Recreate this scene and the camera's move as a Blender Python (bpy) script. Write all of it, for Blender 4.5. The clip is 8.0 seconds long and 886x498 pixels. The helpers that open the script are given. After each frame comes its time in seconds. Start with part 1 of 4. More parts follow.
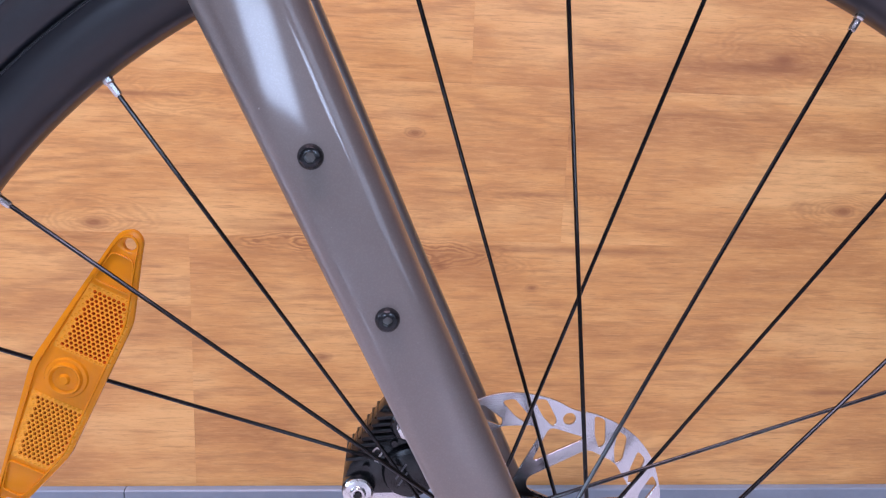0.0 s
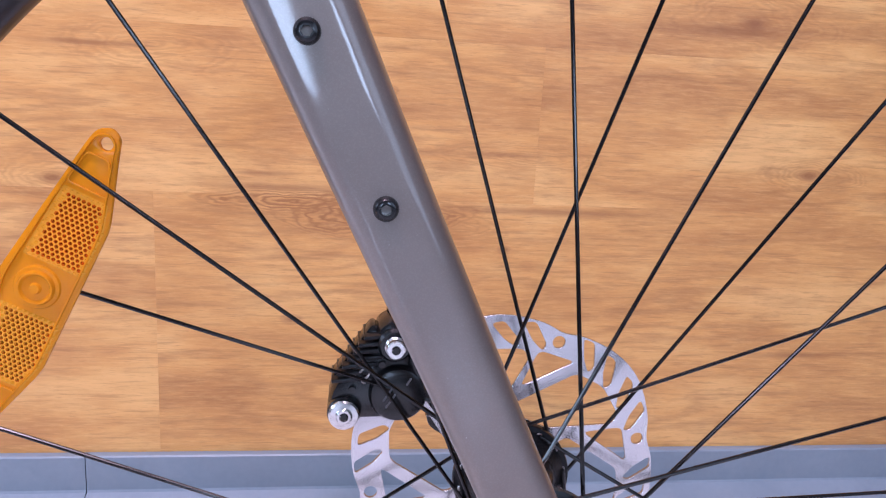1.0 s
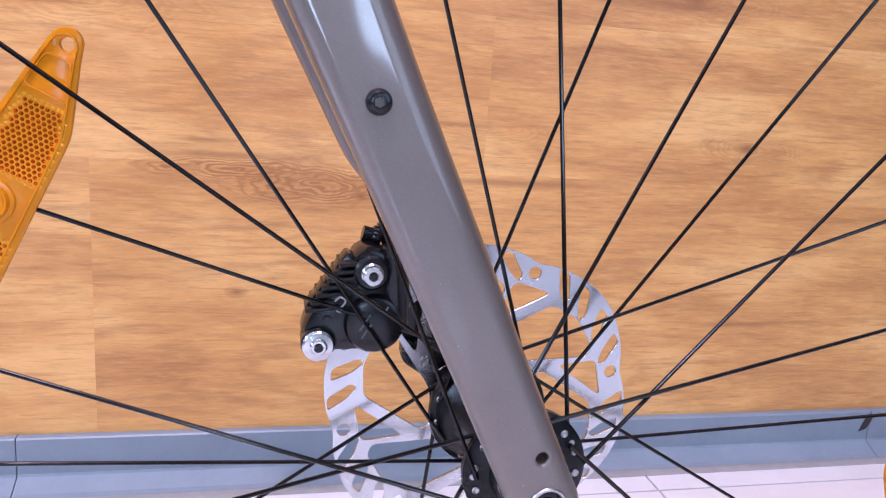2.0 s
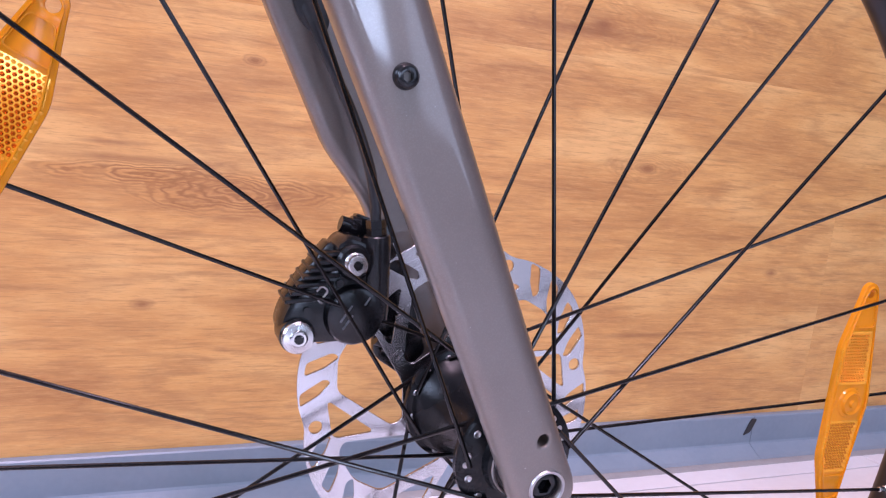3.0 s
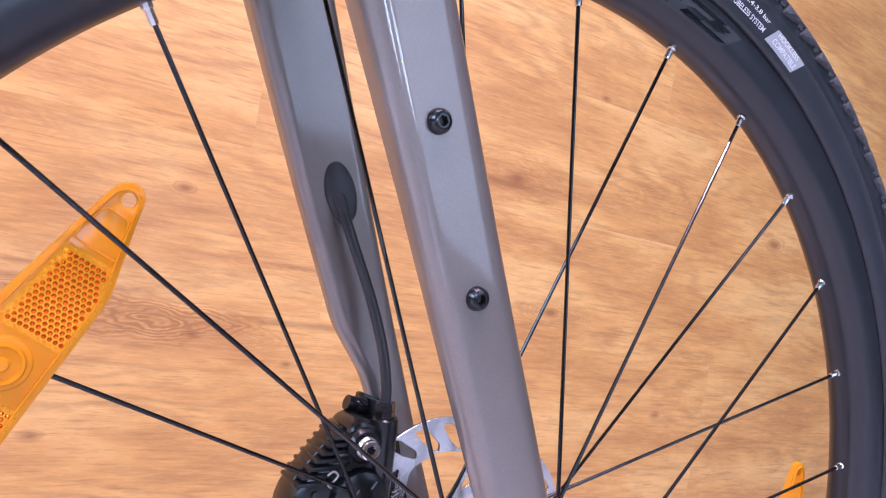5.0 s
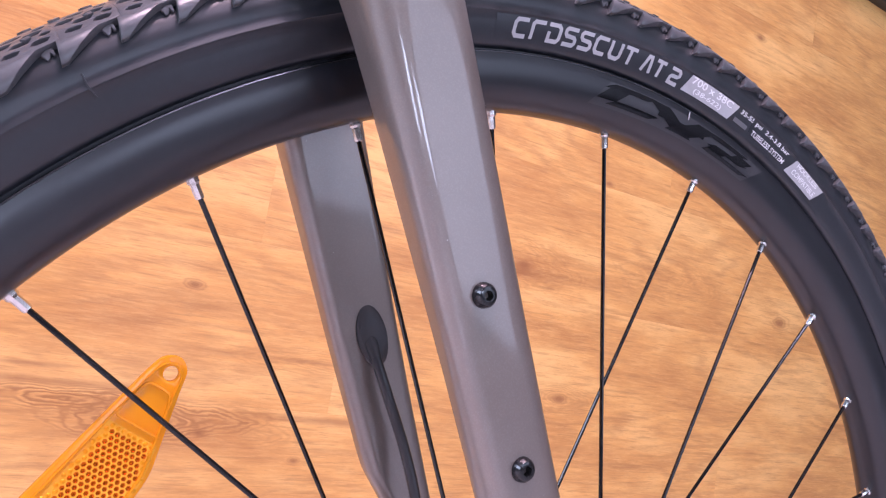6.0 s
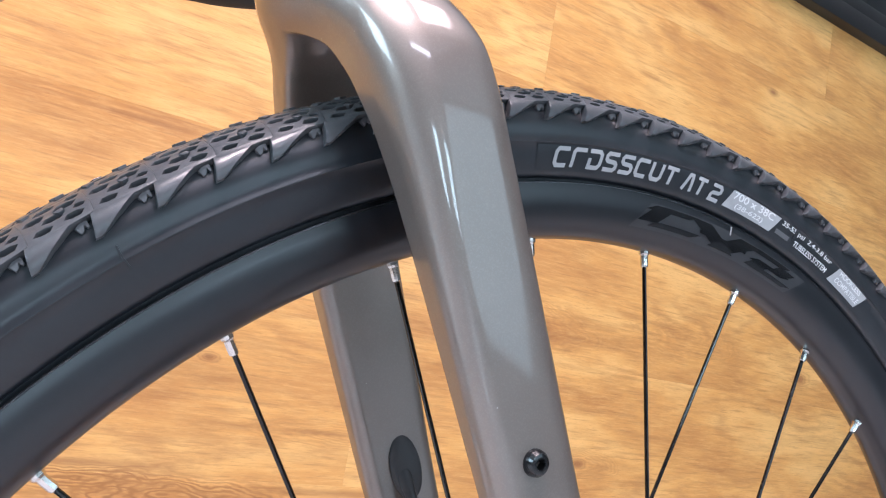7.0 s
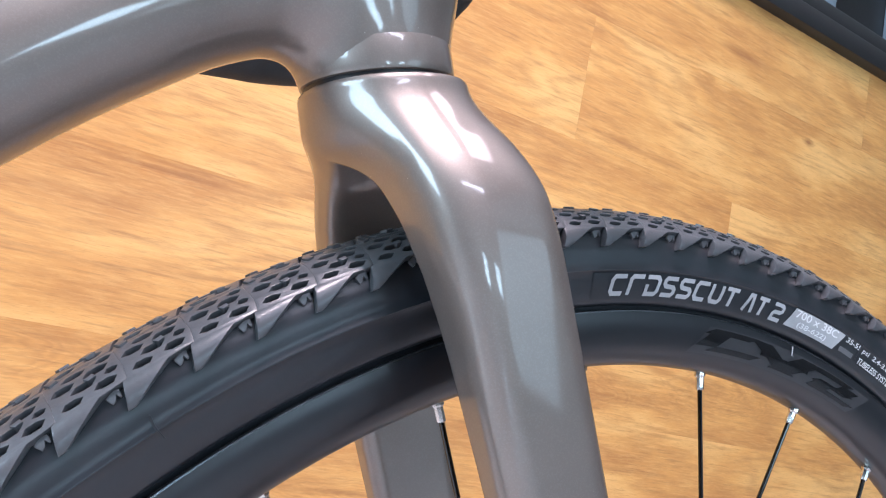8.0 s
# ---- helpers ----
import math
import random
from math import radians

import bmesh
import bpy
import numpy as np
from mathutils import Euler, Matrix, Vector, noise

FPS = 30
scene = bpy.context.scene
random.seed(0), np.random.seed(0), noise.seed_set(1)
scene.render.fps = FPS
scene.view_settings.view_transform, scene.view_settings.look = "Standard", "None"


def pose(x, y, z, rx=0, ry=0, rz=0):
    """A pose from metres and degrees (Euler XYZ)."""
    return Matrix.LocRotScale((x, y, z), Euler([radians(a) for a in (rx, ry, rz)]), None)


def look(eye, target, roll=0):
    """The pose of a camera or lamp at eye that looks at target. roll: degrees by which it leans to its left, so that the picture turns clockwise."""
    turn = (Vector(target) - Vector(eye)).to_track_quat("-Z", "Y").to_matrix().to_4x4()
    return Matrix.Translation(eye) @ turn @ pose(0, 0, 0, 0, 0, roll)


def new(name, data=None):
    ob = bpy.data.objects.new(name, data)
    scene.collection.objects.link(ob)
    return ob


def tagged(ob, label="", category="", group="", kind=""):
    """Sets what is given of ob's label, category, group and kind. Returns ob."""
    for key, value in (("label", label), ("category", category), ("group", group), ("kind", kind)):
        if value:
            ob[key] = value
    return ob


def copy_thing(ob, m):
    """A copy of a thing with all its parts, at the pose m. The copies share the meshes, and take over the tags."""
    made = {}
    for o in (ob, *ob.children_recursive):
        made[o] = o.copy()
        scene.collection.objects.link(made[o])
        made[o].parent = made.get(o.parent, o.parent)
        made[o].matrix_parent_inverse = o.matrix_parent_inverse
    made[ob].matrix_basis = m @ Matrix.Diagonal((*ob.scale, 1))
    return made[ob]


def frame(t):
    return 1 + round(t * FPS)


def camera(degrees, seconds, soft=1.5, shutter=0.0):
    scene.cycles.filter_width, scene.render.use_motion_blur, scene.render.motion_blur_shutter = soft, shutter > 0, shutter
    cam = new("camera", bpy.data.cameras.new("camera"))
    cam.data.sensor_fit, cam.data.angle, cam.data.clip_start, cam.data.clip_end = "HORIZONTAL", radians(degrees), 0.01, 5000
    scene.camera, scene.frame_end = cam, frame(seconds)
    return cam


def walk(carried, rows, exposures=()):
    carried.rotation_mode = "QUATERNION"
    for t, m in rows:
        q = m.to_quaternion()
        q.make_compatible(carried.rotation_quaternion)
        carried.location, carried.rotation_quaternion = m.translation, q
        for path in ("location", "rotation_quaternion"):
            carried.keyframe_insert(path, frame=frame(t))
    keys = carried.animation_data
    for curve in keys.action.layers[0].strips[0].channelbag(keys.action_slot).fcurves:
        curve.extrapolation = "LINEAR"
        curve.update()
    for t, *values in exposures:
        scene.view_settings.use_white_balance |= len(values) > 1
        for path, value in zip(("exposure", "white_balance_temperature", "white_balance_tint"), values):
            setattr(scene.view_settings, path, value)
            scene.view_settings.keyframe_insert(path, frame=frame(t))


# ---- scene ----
cam = camera(61.6, 8.0, soft=1.2)
PATH = [
    (0, (-0.0743, -0.3074, 0.5713), (0.0924, 1.6437, 0.1648), 2.36),
    (0.5, (-0.0837, -0.3044, 0.5539), (0.1513, 1.6358, 0.1291), 3.11),
    (1, (-0.0857, -0.3034, 0.5361), (0.1854, 1.6299, 0.1019), 3.28),
    (1.5, (-0.0915, -0.3027, 0.5188), (0.2434, 1.6193, 0.0784), 3.44),
    (1.7, (-0.0954, -0.3016, 0.5120), (0.2788, 1.6122, 0.0674), 3.71),
    (2.8, (-0.1356, -0.2911, 0.4829), (0.5502, 1.5533, 0.1252), 5.62),
    (3, (-0.1459, -0.2887, 0.4825), (0.6021, 1.5345, 0.1418), 6.24),
    (3.5, (-0.1685, -0.2818, 0.4794), (0.7112, 1.4956, 0.2205), 7.89),
    (4, (-0.1873, -0.2734, 0.4823), (0.7841, 1.4679, 0.3269), 8.96),
    (4.5, (-0.2016, -0.2711, 0.4931), (0.8125, 1.4517, 0.4344), 9.93),
    (4.7, (-0.2068, -0.2715, 0.4987), (0.8189, 1.4450, 0.4640), 10.19),
    (5.8, (-0.2339, -0.2612, 0.5367), (0.8058, 1.4422, 0.6701), 10.33),
    (6, (-0.2353, -0.2597, 0.5418), (0.7851, 1.4522, 0.7097), 9.91),
    (6.5, (-0.2432, -0.2510, 0.5607), (0.7672, 1.4610, 0.7802), 9.65),
    (7, (-0.2481, -0.2431, 0.5799), (0.7402, 1.4768, 0.8350), 9.73),
    (7.5, (-0.2535, -0.2350, 0.6031), (0.7041, 1.5008, 0.8676), 10.48),
    (8, (-0.2576, -0.2253, 0.6186), (0.6705, 1.5196, 0.9252), 11.15),
]
# seconds, stops, kelvin and tint: the exposure and white balance drift on the way
LOOKS = [(0.0, -0.72, 6120, 60), (1.0, -0.60, 5980, 56), (1.5, -0.49, 5900, 54), (3.0, -0.49, 6180, 64), (3.5, -0.27, 6130, 61), (4.5, -0.21, 5760, 57), (6.0, -0.19, 6520, 68), (6.5, -0.19, 6470, 68), (7.0, -0.20, 6360, 38), (7.5, -0.23, 6230, 38), (8.0, -0.26, 6180, 38)]
walk(cam, [(t, look(eye, target, roll)) for t, eye, target, roll in PATH], LOOKS)

# ---- light ----
HUB = Vector((0.0, 0.0, 0.349))
WALL_Y = 0.592

world = bpy.data.worlds.new("world")
scene.world = world
world.use_nodes = True
world.node_tree.nodes["Background"].inputs[0].default_value = (0.55, 0.65, 0.8, 1)
world.node_tree.nodes["Background"].inputs[1].default_value = 0.02


def ceiling_lamp(x, y, z, sx, sy, watts, color, turn=0):
    data = bpy.data.lights.new("ceiling_lamp", "AREA")
    data.shape, data.size, data.size_y, data.energy, data.color = "RECTANGLE", sx, sy, watts, color
    ob = new("ceiling_lamp", data)
    ob.matrix_world = pose(x, y, z, 0, 0, turn)
    return ob


COOL, WARM = (0.80, 0.94, 1.0), (1.0, 0.95, 0.88)
ceiling_lamp(-0.4, -2.2, 2.72, 1.2, 0.28, 26, COOL)
ceiling_lamp(-0.20, -0.30, 2.72, 1.30, 0.70, 40, WARM)
downlight = bpy.data.lights.new("downlight", "SPOT")
downlight.energy, downlight.color, downlight.spot_size, downlight.spot_blend, downlight.shadow_soft_size = 220, WARM, radians(84), 1.0, 0.06
new("downlight", downlight).matrix_world = look((-0.62, -0.62, 2.72), (-0.36, 0.22, 0.40))

DAY = (0.56, 0.95, 0.98)


def window_light(x, y, z, wide, high, watts, turn):
    data = bpy.data.lights.new("window_light", "AREA")
    data.shape, data.size, data.size_y, data.energy, data.color = "RECTANGLE", wide, high, watts, DAY
    new("window_light", data).matrix_world = pose(x, y, z, 90, 0, turn)


# the first two are unseen sources, added for the streaks mirrored in the fork
window_light(-0.72, -3.74, 0.80, 0.42, 0.66, 20, 0)
window_light(0.55, -3.74, 1.10, 0.52, 0.56, 18, 0)
window_light(2.05, -3.74, 1.62, 1.80, 2.06, 40, 0)
window_light(-3.24, -0.55, 1.60, 1.60, 1.30, 120, -90)


# ---- materials ----
def shader(name, color=(0.5, 0.5, 0.5), rough=0.5, metal=0.0, **more):
    m = bpy.data.materials.new(name)
    m.use_nodes = True
    b = m.node_tree.nodes["Principled BSDF"]
    b.inputs["Base Color"].default_value = (*color, 1)
    b.inputs["Roughness"].default_value = rough
    b.inputs["Metallic"].default_value = metal
    for key, value in more.items():
        b.inputs[key.replace("_", " ")].default_value = value
    return m


def add(m, kind, **values):
    n = m.node_tree.nodes.new("ShaderNode" + kind)
    for key, value in values.items():
        if key in n.inputs:
            n.inputs[key].default_value = value
    return n


def link(m, a, b):
    m.node_tree.links.new(a, b)


def bsdf(m):
    return m.node_tree.nodes["Principled BSDF"]


def ramp(m, fac, stops):
    n = m.node_tree.nodes.new("ShaderNodeValToRGB")
    while len(n.color_ramp.elements) < len(stops):
        n.color_ramp.elements.new(0.5)
    for e, (at, c) in zip(n.color_ramp.elements, stops):
        e.position, e.color = at, (*c, 1) if len(c) == 3 else c
    link(m, fac, n.inputs[0])
    return n.outputs[0]


def noise_of(m, scale, detail=4.0, rough=0.5, vec=None, distort=0.0):
    n = add(m, "TexNoise", Scale=scale, Detail=detail, Roughness=rough, Distortion=distort)
    if vec is None:
        vec = add(m, "TexCoord").outputs["Object"]
    link(m, vec, n.inputs["Vector"])
    return n.outputs["Fac"]


def mapping(m, vec, scale=(1, 1, 1), loc=(0, 0, 0)):
    n = add(m, "Mapping")
    n.inputs["Scale"].default_value, n.inputs["Location"].default_value = scale, loc
    link(m, vec, n.inputs["Vector"])
    return n.outputs[0]


def mix(m, fac, a, b, blend="MIX"):
    n = m.node_tree.nodes.new("ShaderNodeMix")
    n.data_type, n.blend_type = "RGBA", blend
    for socket, value in ((n.inputs[0], fac), (n.inputs[6], a), (n.inputs[7], b)):
        if isinstance(value, (int, float)):
            socket.default_value = value
        elif isinstance(value, tuple):
            socket.default_value = (*value, 1)
        else:
            link(m, value, socket)
    return n.outputs[2]


def maths(m, op, a, b=0.0, c=0.0):
    n = m.node_tree.nodes.new("ShaderNodeMath")
    n.operation = op
    for socket, value in zip(n.inputs, (a, b, c)):
        if isinstance(value, (int, float)):
            socket.default_value = value
        else:
            link(m, value, socket)
    return n.outputs[0]


def relief(m, height, strength=0.3, distance=0.001):
    n = add(m, "Bump", Strength=strength, Distance=distance)
    link(m, height, n.inputs["Height"])
    link(m, n.outputs[0], bsdf(m).inputs["Normal"])


def mottled(name, a, b, scale, rough=0.5, rough_var=0.1, bump=0.0, bump_scale=None, metal=0.0, **more):
    """A plain finish with two scales of variation in tone and gloss."""
    m = shader(name, a, rough, metal, **more)
    big = noise_of(m, scale, 5, 0.6)
    fine = noise_of(m, scale * 14, 3, 0.6)
    link(m, ramp(m, maths(m, "ADD", maths(m, "MULTIPLY", big, 0.7), maths(m, "MULTIPLY", fine, 0.3)), ((0.3, a), (0.7, b))), bsdf(m).inputs["Base Color"])
    link(m, maths(m, "MULTIPLY_ADD", big, 2 * rough_var, rough - rough_var), bsdf(m).inputs["Roughness"])
    if bump:
        relief(m, noise_of(m, bump_scale or scale * 20, 3, 0.6), bump, 0.0004)
    return m


KNOTS = ((0.410, 0.629, 0.024), (0.515, 0.445, 0.017), (-0.145, 0.240, 0.014), (-0.037, 0.525, 0.013), (0.117, 0.336, 0.010), (-0.415, 0.406, 0.017), (-0.001, 0.362, 0.012), (0.547, 0.781, 0.012), (1.013, 0.629, 0.026), (0.849, 1.122, 0.016), (-0.62, 0.72, 0.02), (0.78, 0.30, 0.015))
STREAKS = ((0.17, 0.386, 0.16, 0.006), (0.11, 0.455, 0.05, 0.004), (-0.185, 0.421, 0.045, 0.0032), (0.54, 0.198, 0.08, 0.005), (-0.37, 0.559, 0.07, 0.004), (0.38, 0.618, 0.13, 0.009), (-0.16, 0.762, 0.10, 0.004), (0.66, 1.215, 0.06, 0.010), (-0.15, 0.405, 0.10, 0.005))

FIGURES = ((-0.052, 0.376, 0.075, 0.0150), (-0.150, 0.388, 0.060, 0.0090), (0.41, 0.632, 0.055, 0.019), (0.515, 0.445, 0.035, 0.012), (-0.415, 0.408, 0.038, 0.012), (0.062, 0.362, 0.034, 0.010), (0.13, 0.452, 0.05, 0.008), (-0.30, 0.56, 0.06, 0.014), (0.72, 0.66, 0.06, 0.018))


def wood_laminate():
    """Honey-coloured oak print: long fibres, patches of cathedral figure, reddish streaks and a few knots."""
    m = shader("oak_laminate", rough=0.42)
    rnd = add(m, "ObjectInfo").outputs["Random"]
    geo = add(m, "NewGeometry").outputs["Position"]
    shift = m.node_tree.nodes.new("ShaderNodeCombineXYZ")
    for i, k in enumerate((37.0, 0.0, 11.0)):
        link(m, maths(m, "MULTIPLY", rnd, k), shift.inputs[i])

    def vec(op, a, b):
        n = m.node_tree.nodes.new("ShaderNodeVectorMath")
        n.operation = op
        for socket, value in zip(n.inputs, (a, b)):
            if isinstance(value, tuple):
                socket.default_value = value
            else:
                link(m, value, socket)
        return n

    p = vec("ADD", geo, shift.outputs[0]).outputs[0]
    ragged = noise_of(m, 1.0, 4, 0.65, mapping(m, geo, (30, 0, 120)))

    def spots(rows, power):
        total = None
        for x, z, wx, wz in rows:
            d = vec("LENGTH", vec("MULTIPLY", vec("SUBTRACT", geo, (x, 0, z)).outputs[0], (1 / wx, 0, 1 / wz)).outputs[0], (0, 0, 0)).outputs["Value"]
            d = maths(m, "ADD", d, maths(m, "MULTIPLY", ragged, 0.7))
            bump = maths(m, "POWER", maths(m, "MAXIMUM", maths(m, "SUBTRACT", 1.6, d), 0.0), power)
            total = bump if total is None else maths(m, "MAXIMUM", total, bump)
        return total

    knot = spots([(x, z, 1.1 * s, 0.55 * s) for x, z, s in KNOTS], 1.6)
    dark = spots(STREAKS, 1.2)
    rough_edge = noise_of(m, 1.0, 4, 0.55, mapping(m, geo, (9, 0, 26), (1, 0, 5)))
    broken = ramp(m, noise_of(m, 1.0, 2, 0.5, mapping(m, geo, (17, 0, 42), (7, 0, 3))), ((0.28, (0.1, 0.1, 0.1)), (0.50, (1, 1, 1))))
    swirl = None
    for x, z, wx, wz in FIGURES:
        d = vec("LENGTH", vec("MULTIPLY", vec("SUBTRACT", geo, (x, 0, z)).outputs[0], (1 / wx, 0, 1 / wz)).outputs[0], (0, 0, 0)).outputs["Value"]
        d = maths(m, "ADD", d, maths(m, "MULTIPLY", rough_edge, 3.4))
        line = maths(m, "POWER", maths(m, "MULTIPLY_ADD", maths(m, "SINE", maths(m, "MULTIPLY", d, 19.0)), 0.5, 0.5), 1.1)
        line = maths(m, "MULTIPLY", line, maths(m, "MINIMUM", maths(m, "MAXIMUM", maths(m, "MULTIPLY", maths(m, "SUBTRACT", 3.9, d), 0.80), 0.0), 1.0 if z < 0.389 and x < 0 else 0.26))
        swirl = line if swirl is None else maths(m, "MAXIMUM", swirl, line)
    warp = noise_of(m, 1.0, 3, 0.5, mapping(m, p, (1.3, 0, 5.5)))
    sep = m.node_tree.nodes.new("ShaderNodeSeparateXYZ")
    link(m, p, sep.inputs[0])
    field = maths(m, "ADD", maths(m, "MULTIPLY", sep.outputs[2], 22.0), maths(m, "ADD", maths(m, "MULTIPLY", warp, 15.0), maths(m, "MULTIPLY", knot, 2.2)))
    jitter = noise_of(m, 1.0, 5, 0.7, mapping(m, p, (22, 0, 120)))
    rings = maths(m, "SINE", maths(m, "MULTIPLY", maths(m, "ADD", field, maths(m, "MULTIPLY", jitter, 1.1)), 7.0))
    rings = maths(m, "POWER", maths(m, "MULTIPLY_ADD", rings, 0.5, 0.5), 1.8)
    where = ramp(m, noise_of(m, 1.0, 2, 0.5, mapping(m, p, (3.0, 0, 9.0), (3, 0, 8))), ((0.42, (0.10, 0.10, 0.10)), (0.62, (0.42, 0.42, 0.42))))
    fibre = noise_of(m, 1.0, 6, 0.75, mapping(m, p, (26, 0, 250)))
    pores = noise_of(m, 1.0, 3, 0.6, mapping(m, p, (60, 0, 1100)))
    streak = noise_of(m, 1.0, 5, 0.65, mapping(m, p, (5.5, 0, 60), (4.1, 0, 2.2)))
    patch = noise_of(m, 1.0, 3, 0.55, mapping(m, p, (3.4, 0, 11.0), (9, 0, 1)))
    tone = ramp(m, patch, ((0.36, WOOD[0]), (0.50, WOOD[1]), (0.62, WOOD[2])))
    tone = mix(m, maths(m, "MULTIPLY", rings, where), tone, WOOD_DARK)
    tone = mix(m, ramp(m, fibre, ((0.46, (0, 0, 0)), (0.74, (0.50, 0.50, 0.50)))), tone, WOOD_LIGHT)
    tone = mix(m, maths(m, "MULTIPLY", swirl, broken), tone, WOOD_DARK)
    blotch = noise_of(m, 1.0, 4, 0.6, mapping(m, p, (8, 0, 42), (2, 0, 6)))
    tone = mix(m, ramp(m, blotch, ((0.52, (0, 0, 0)), (0.72, (0.34, 0.34, 0.34)))), tone, WOOD_DARK)
    tone = mix(m, ramp(m, pores, ((0.56, (0, 0, 0)), (0.72, (0.5, 0.5, 0.5)))), tone, WOOD_DARK)
    tone = mix(m, ramp(m, streak, ((0.55, (0, 0, 0)), (0.70, (0.55, 0.55, 0.55)))), tone, WOOD_DARK)
    thread = noise_of(m, 1.0, 4, 0.6, mapping(m, p, (14, 0, 230), (6.3, 0, 1.7)))
    tone = mix(m, ramp(m, thread, ((0.55, (0, 0, 0)), (0.66, (0.44, 0.44, 0.44)))), tone, WOOD_DARK)
    tone = mix(m, maths(m, "MULTIPLY", maths(m, "MINIMUM", dark, 1.0), 0.55), tone, WOOD_RED)
    tone = mix(m, maths(m, "MULTIPLY", maths(m, "MINIMUM", maths(m, "MULTIPLY", knot, 0.9), 1.0), 0.74), tone, WOOD_RED)
    tone = mix(m, maths(m, "MULTIPLY", rnd, 0.06), tone, WOOD[0])
    link(m, tone, bsdf(m).inputs["Base Color"])
    link(m, maths(m, "MULTIPLY_ADD", fibre, 0.12, 0.36), bsdf(m).inputs["Roughness"])
    relief(m, fibre, 0.10, 0.0004)
    return m


WOOD = ((0.55, 0.241, 0.066), (0.69, 0.332, 0.094), (0.80, 0.438, 0.145))
WOOD_LIGHT, WOOD_DARK, WOOD_RED = (0.87, 0.515, 0.195), (0.36, 0.144, 0.042), (0.25, 0.080, 0.026)


def fork_paint():
    """Taupe-grey metallic lacquer: fine aluminium flake and a little dust under a glossy clear coat."""
    m = shader("taupe_metallic_paint", (0.27, 0.235, 0.22), 0.44, 0.60, Coat_Weight=1.0, Coat_Roughness=0.085)
    cloud = noise_of(m, 16, 4, 0.6)
    flake = add(m, "TexVoronoi", Scale=2600.0)
    link(m, add(m, "TexCoord").outputs["Object"], flake.inputs["Vector"])
    tone = m.node_tree.nodes.new("ShaderNodeSeparateColor")
    link(m, flake.outputs["Color"], tone.inputs[0])
    base = ramp(m, cloud, ((0.3, (0.184, 0.151, 0.131)), (0.7, (0.220, 0.183, 0.161))))
    base = mix(m, ramp(m, tone.outputs[0], ((0.55, (0, 0, 0)), (1.0, (0.06, 0.06, 0.06)))), base, (0.50, 0.45, 0.42))
    dust = ramp(m, noise_of(m, 520, 2, 0.5), ((0.77, (0, 0, 0)), (0.80, (0.5, 0.5, 0.5))))
    link(m, mix(m, dust, base, (0.6, 0.58, 0.56)), bsdf(m).inputs["Base Color"])
    link(m, maths(m, "MULTIPLY_ADD", cloud, 0.08, 0.42), bsdf(m).inputs["Roughness"])
    relief(m, tone.outputs[1], 0.03, 0.00006)
    return m


def rubber(name, a, b, rough, bump):
    m = mottled(name, a, b, 30, rough, 0.07)
    relief(m, noise_of(m, 900, 3, 0.7), bump, 0.0003)
    return m


def brushed(name, color, rough):
    m = shader(name, color, rough, 1.0)
    n = noise_of(m, 1.0, 4, 0.7, mapping(m, add(m, "TexCoord").outputs["Object"], (120, 120, 900)))
    link(m, mix(m, n, tuple(c * 0.82 for c in color), color), bsdf(m).inputs["Base Color"])
    link(m, maths(m, "MULTIPLY_ADD", n, 0.22, rough - 0.1), bsdf(m).inputs["Roughness"])
    return m


def turned_steel():
    """Stainless sheet ground in circles about the axle."""
    m = shader("ground_stainless", (0.7, 0.68, 0.69), 0.3, 1.0)
    geo = add(m, "NewGeometry").outputs["Position"]
    sep = m.node_tree.nodes.new("ShaderNodeSeparateXYZ")
    link(m, geo, sep.inputs[0])
    dz = maths(m, "SUBTRACT", sep.outputs[2], HUB.z)
    rad = maths(m, "SQRT", maths(m, "ADD", maths(m, "MULTIPLY", sep.outputs[0], sep.outputs[0]), maths(m, "MULTIPLY", dz, dz)))
    ring = m.node_tree.nodes.new("ShaderNodeCombineXYZ")
    link(m, maths(m, "MULTIPLY", rad, 1800.0), ring.inputs[0])
    link(m, maths(m, "MULTIPLY", maths(m, "ARCTAN2", dz, sep.outputs[0]), 2.5), ring.inputs[1])
    n = noise_of(m, 1.0, 3, 0.6, ring.outputs[0])
    spot = noise_of(m, 60, 3, 0.6)
    link(m, mix(m, n, (0.60, 0.588, 0.598), (0.68, 0.667, 0.677)), bsdf(m).inputs["Base Color"])
    link(m, maths(m, "ADD", maths(m, "MULTIPLY", n, 0.06), maths(m, "MULTIPLY_ADD", spot, 0.06, 0.20)), bsdf(m).inputs["Roughness"])
    return m


M_WOOD = wood_laminate()
M_FORK = fork_paint()
M_TYRE = rubber("tyre_rubber", (0.012, 0.014, 0.018), (0.019, 0.022, 0.027), 0.35, 0.12)
M_TREAD = rubber("tread_rubber", (0.052, 0.054, 0.059), (0.090, 0.092, 0.098), 0.30, 0.25)
M_RIM = mottled("satin_black_anodised", (0.006, 0.007, 0.010), (0.010, 0.011, 0.015), 40, 0.32, 0.03, Specular_IOR_Level=0.55)
M_DECAL = mottled("gloss_black_decal", (0.004, 0.004, 0.005), (0.006, 0.006, 0.008), 60, 0.13, 0.03)
M_DECAL_EDGE = mottled("grey_black_decal", (0.030, 0.030, 0.033), (0.040, 0.040, 0.044), 60, 0.30, 0.04)
M_SPOKE = mottled("black_steel", (0.004, 0.003, 0.003), (0.008, 0.006, 0.006), 90, 0.16, 0.05, Specular_IOR_Level=0.38)
M_NIPPLE = brushed("nickel_brass", (0.66, 0.64, 0.62), 0.24)
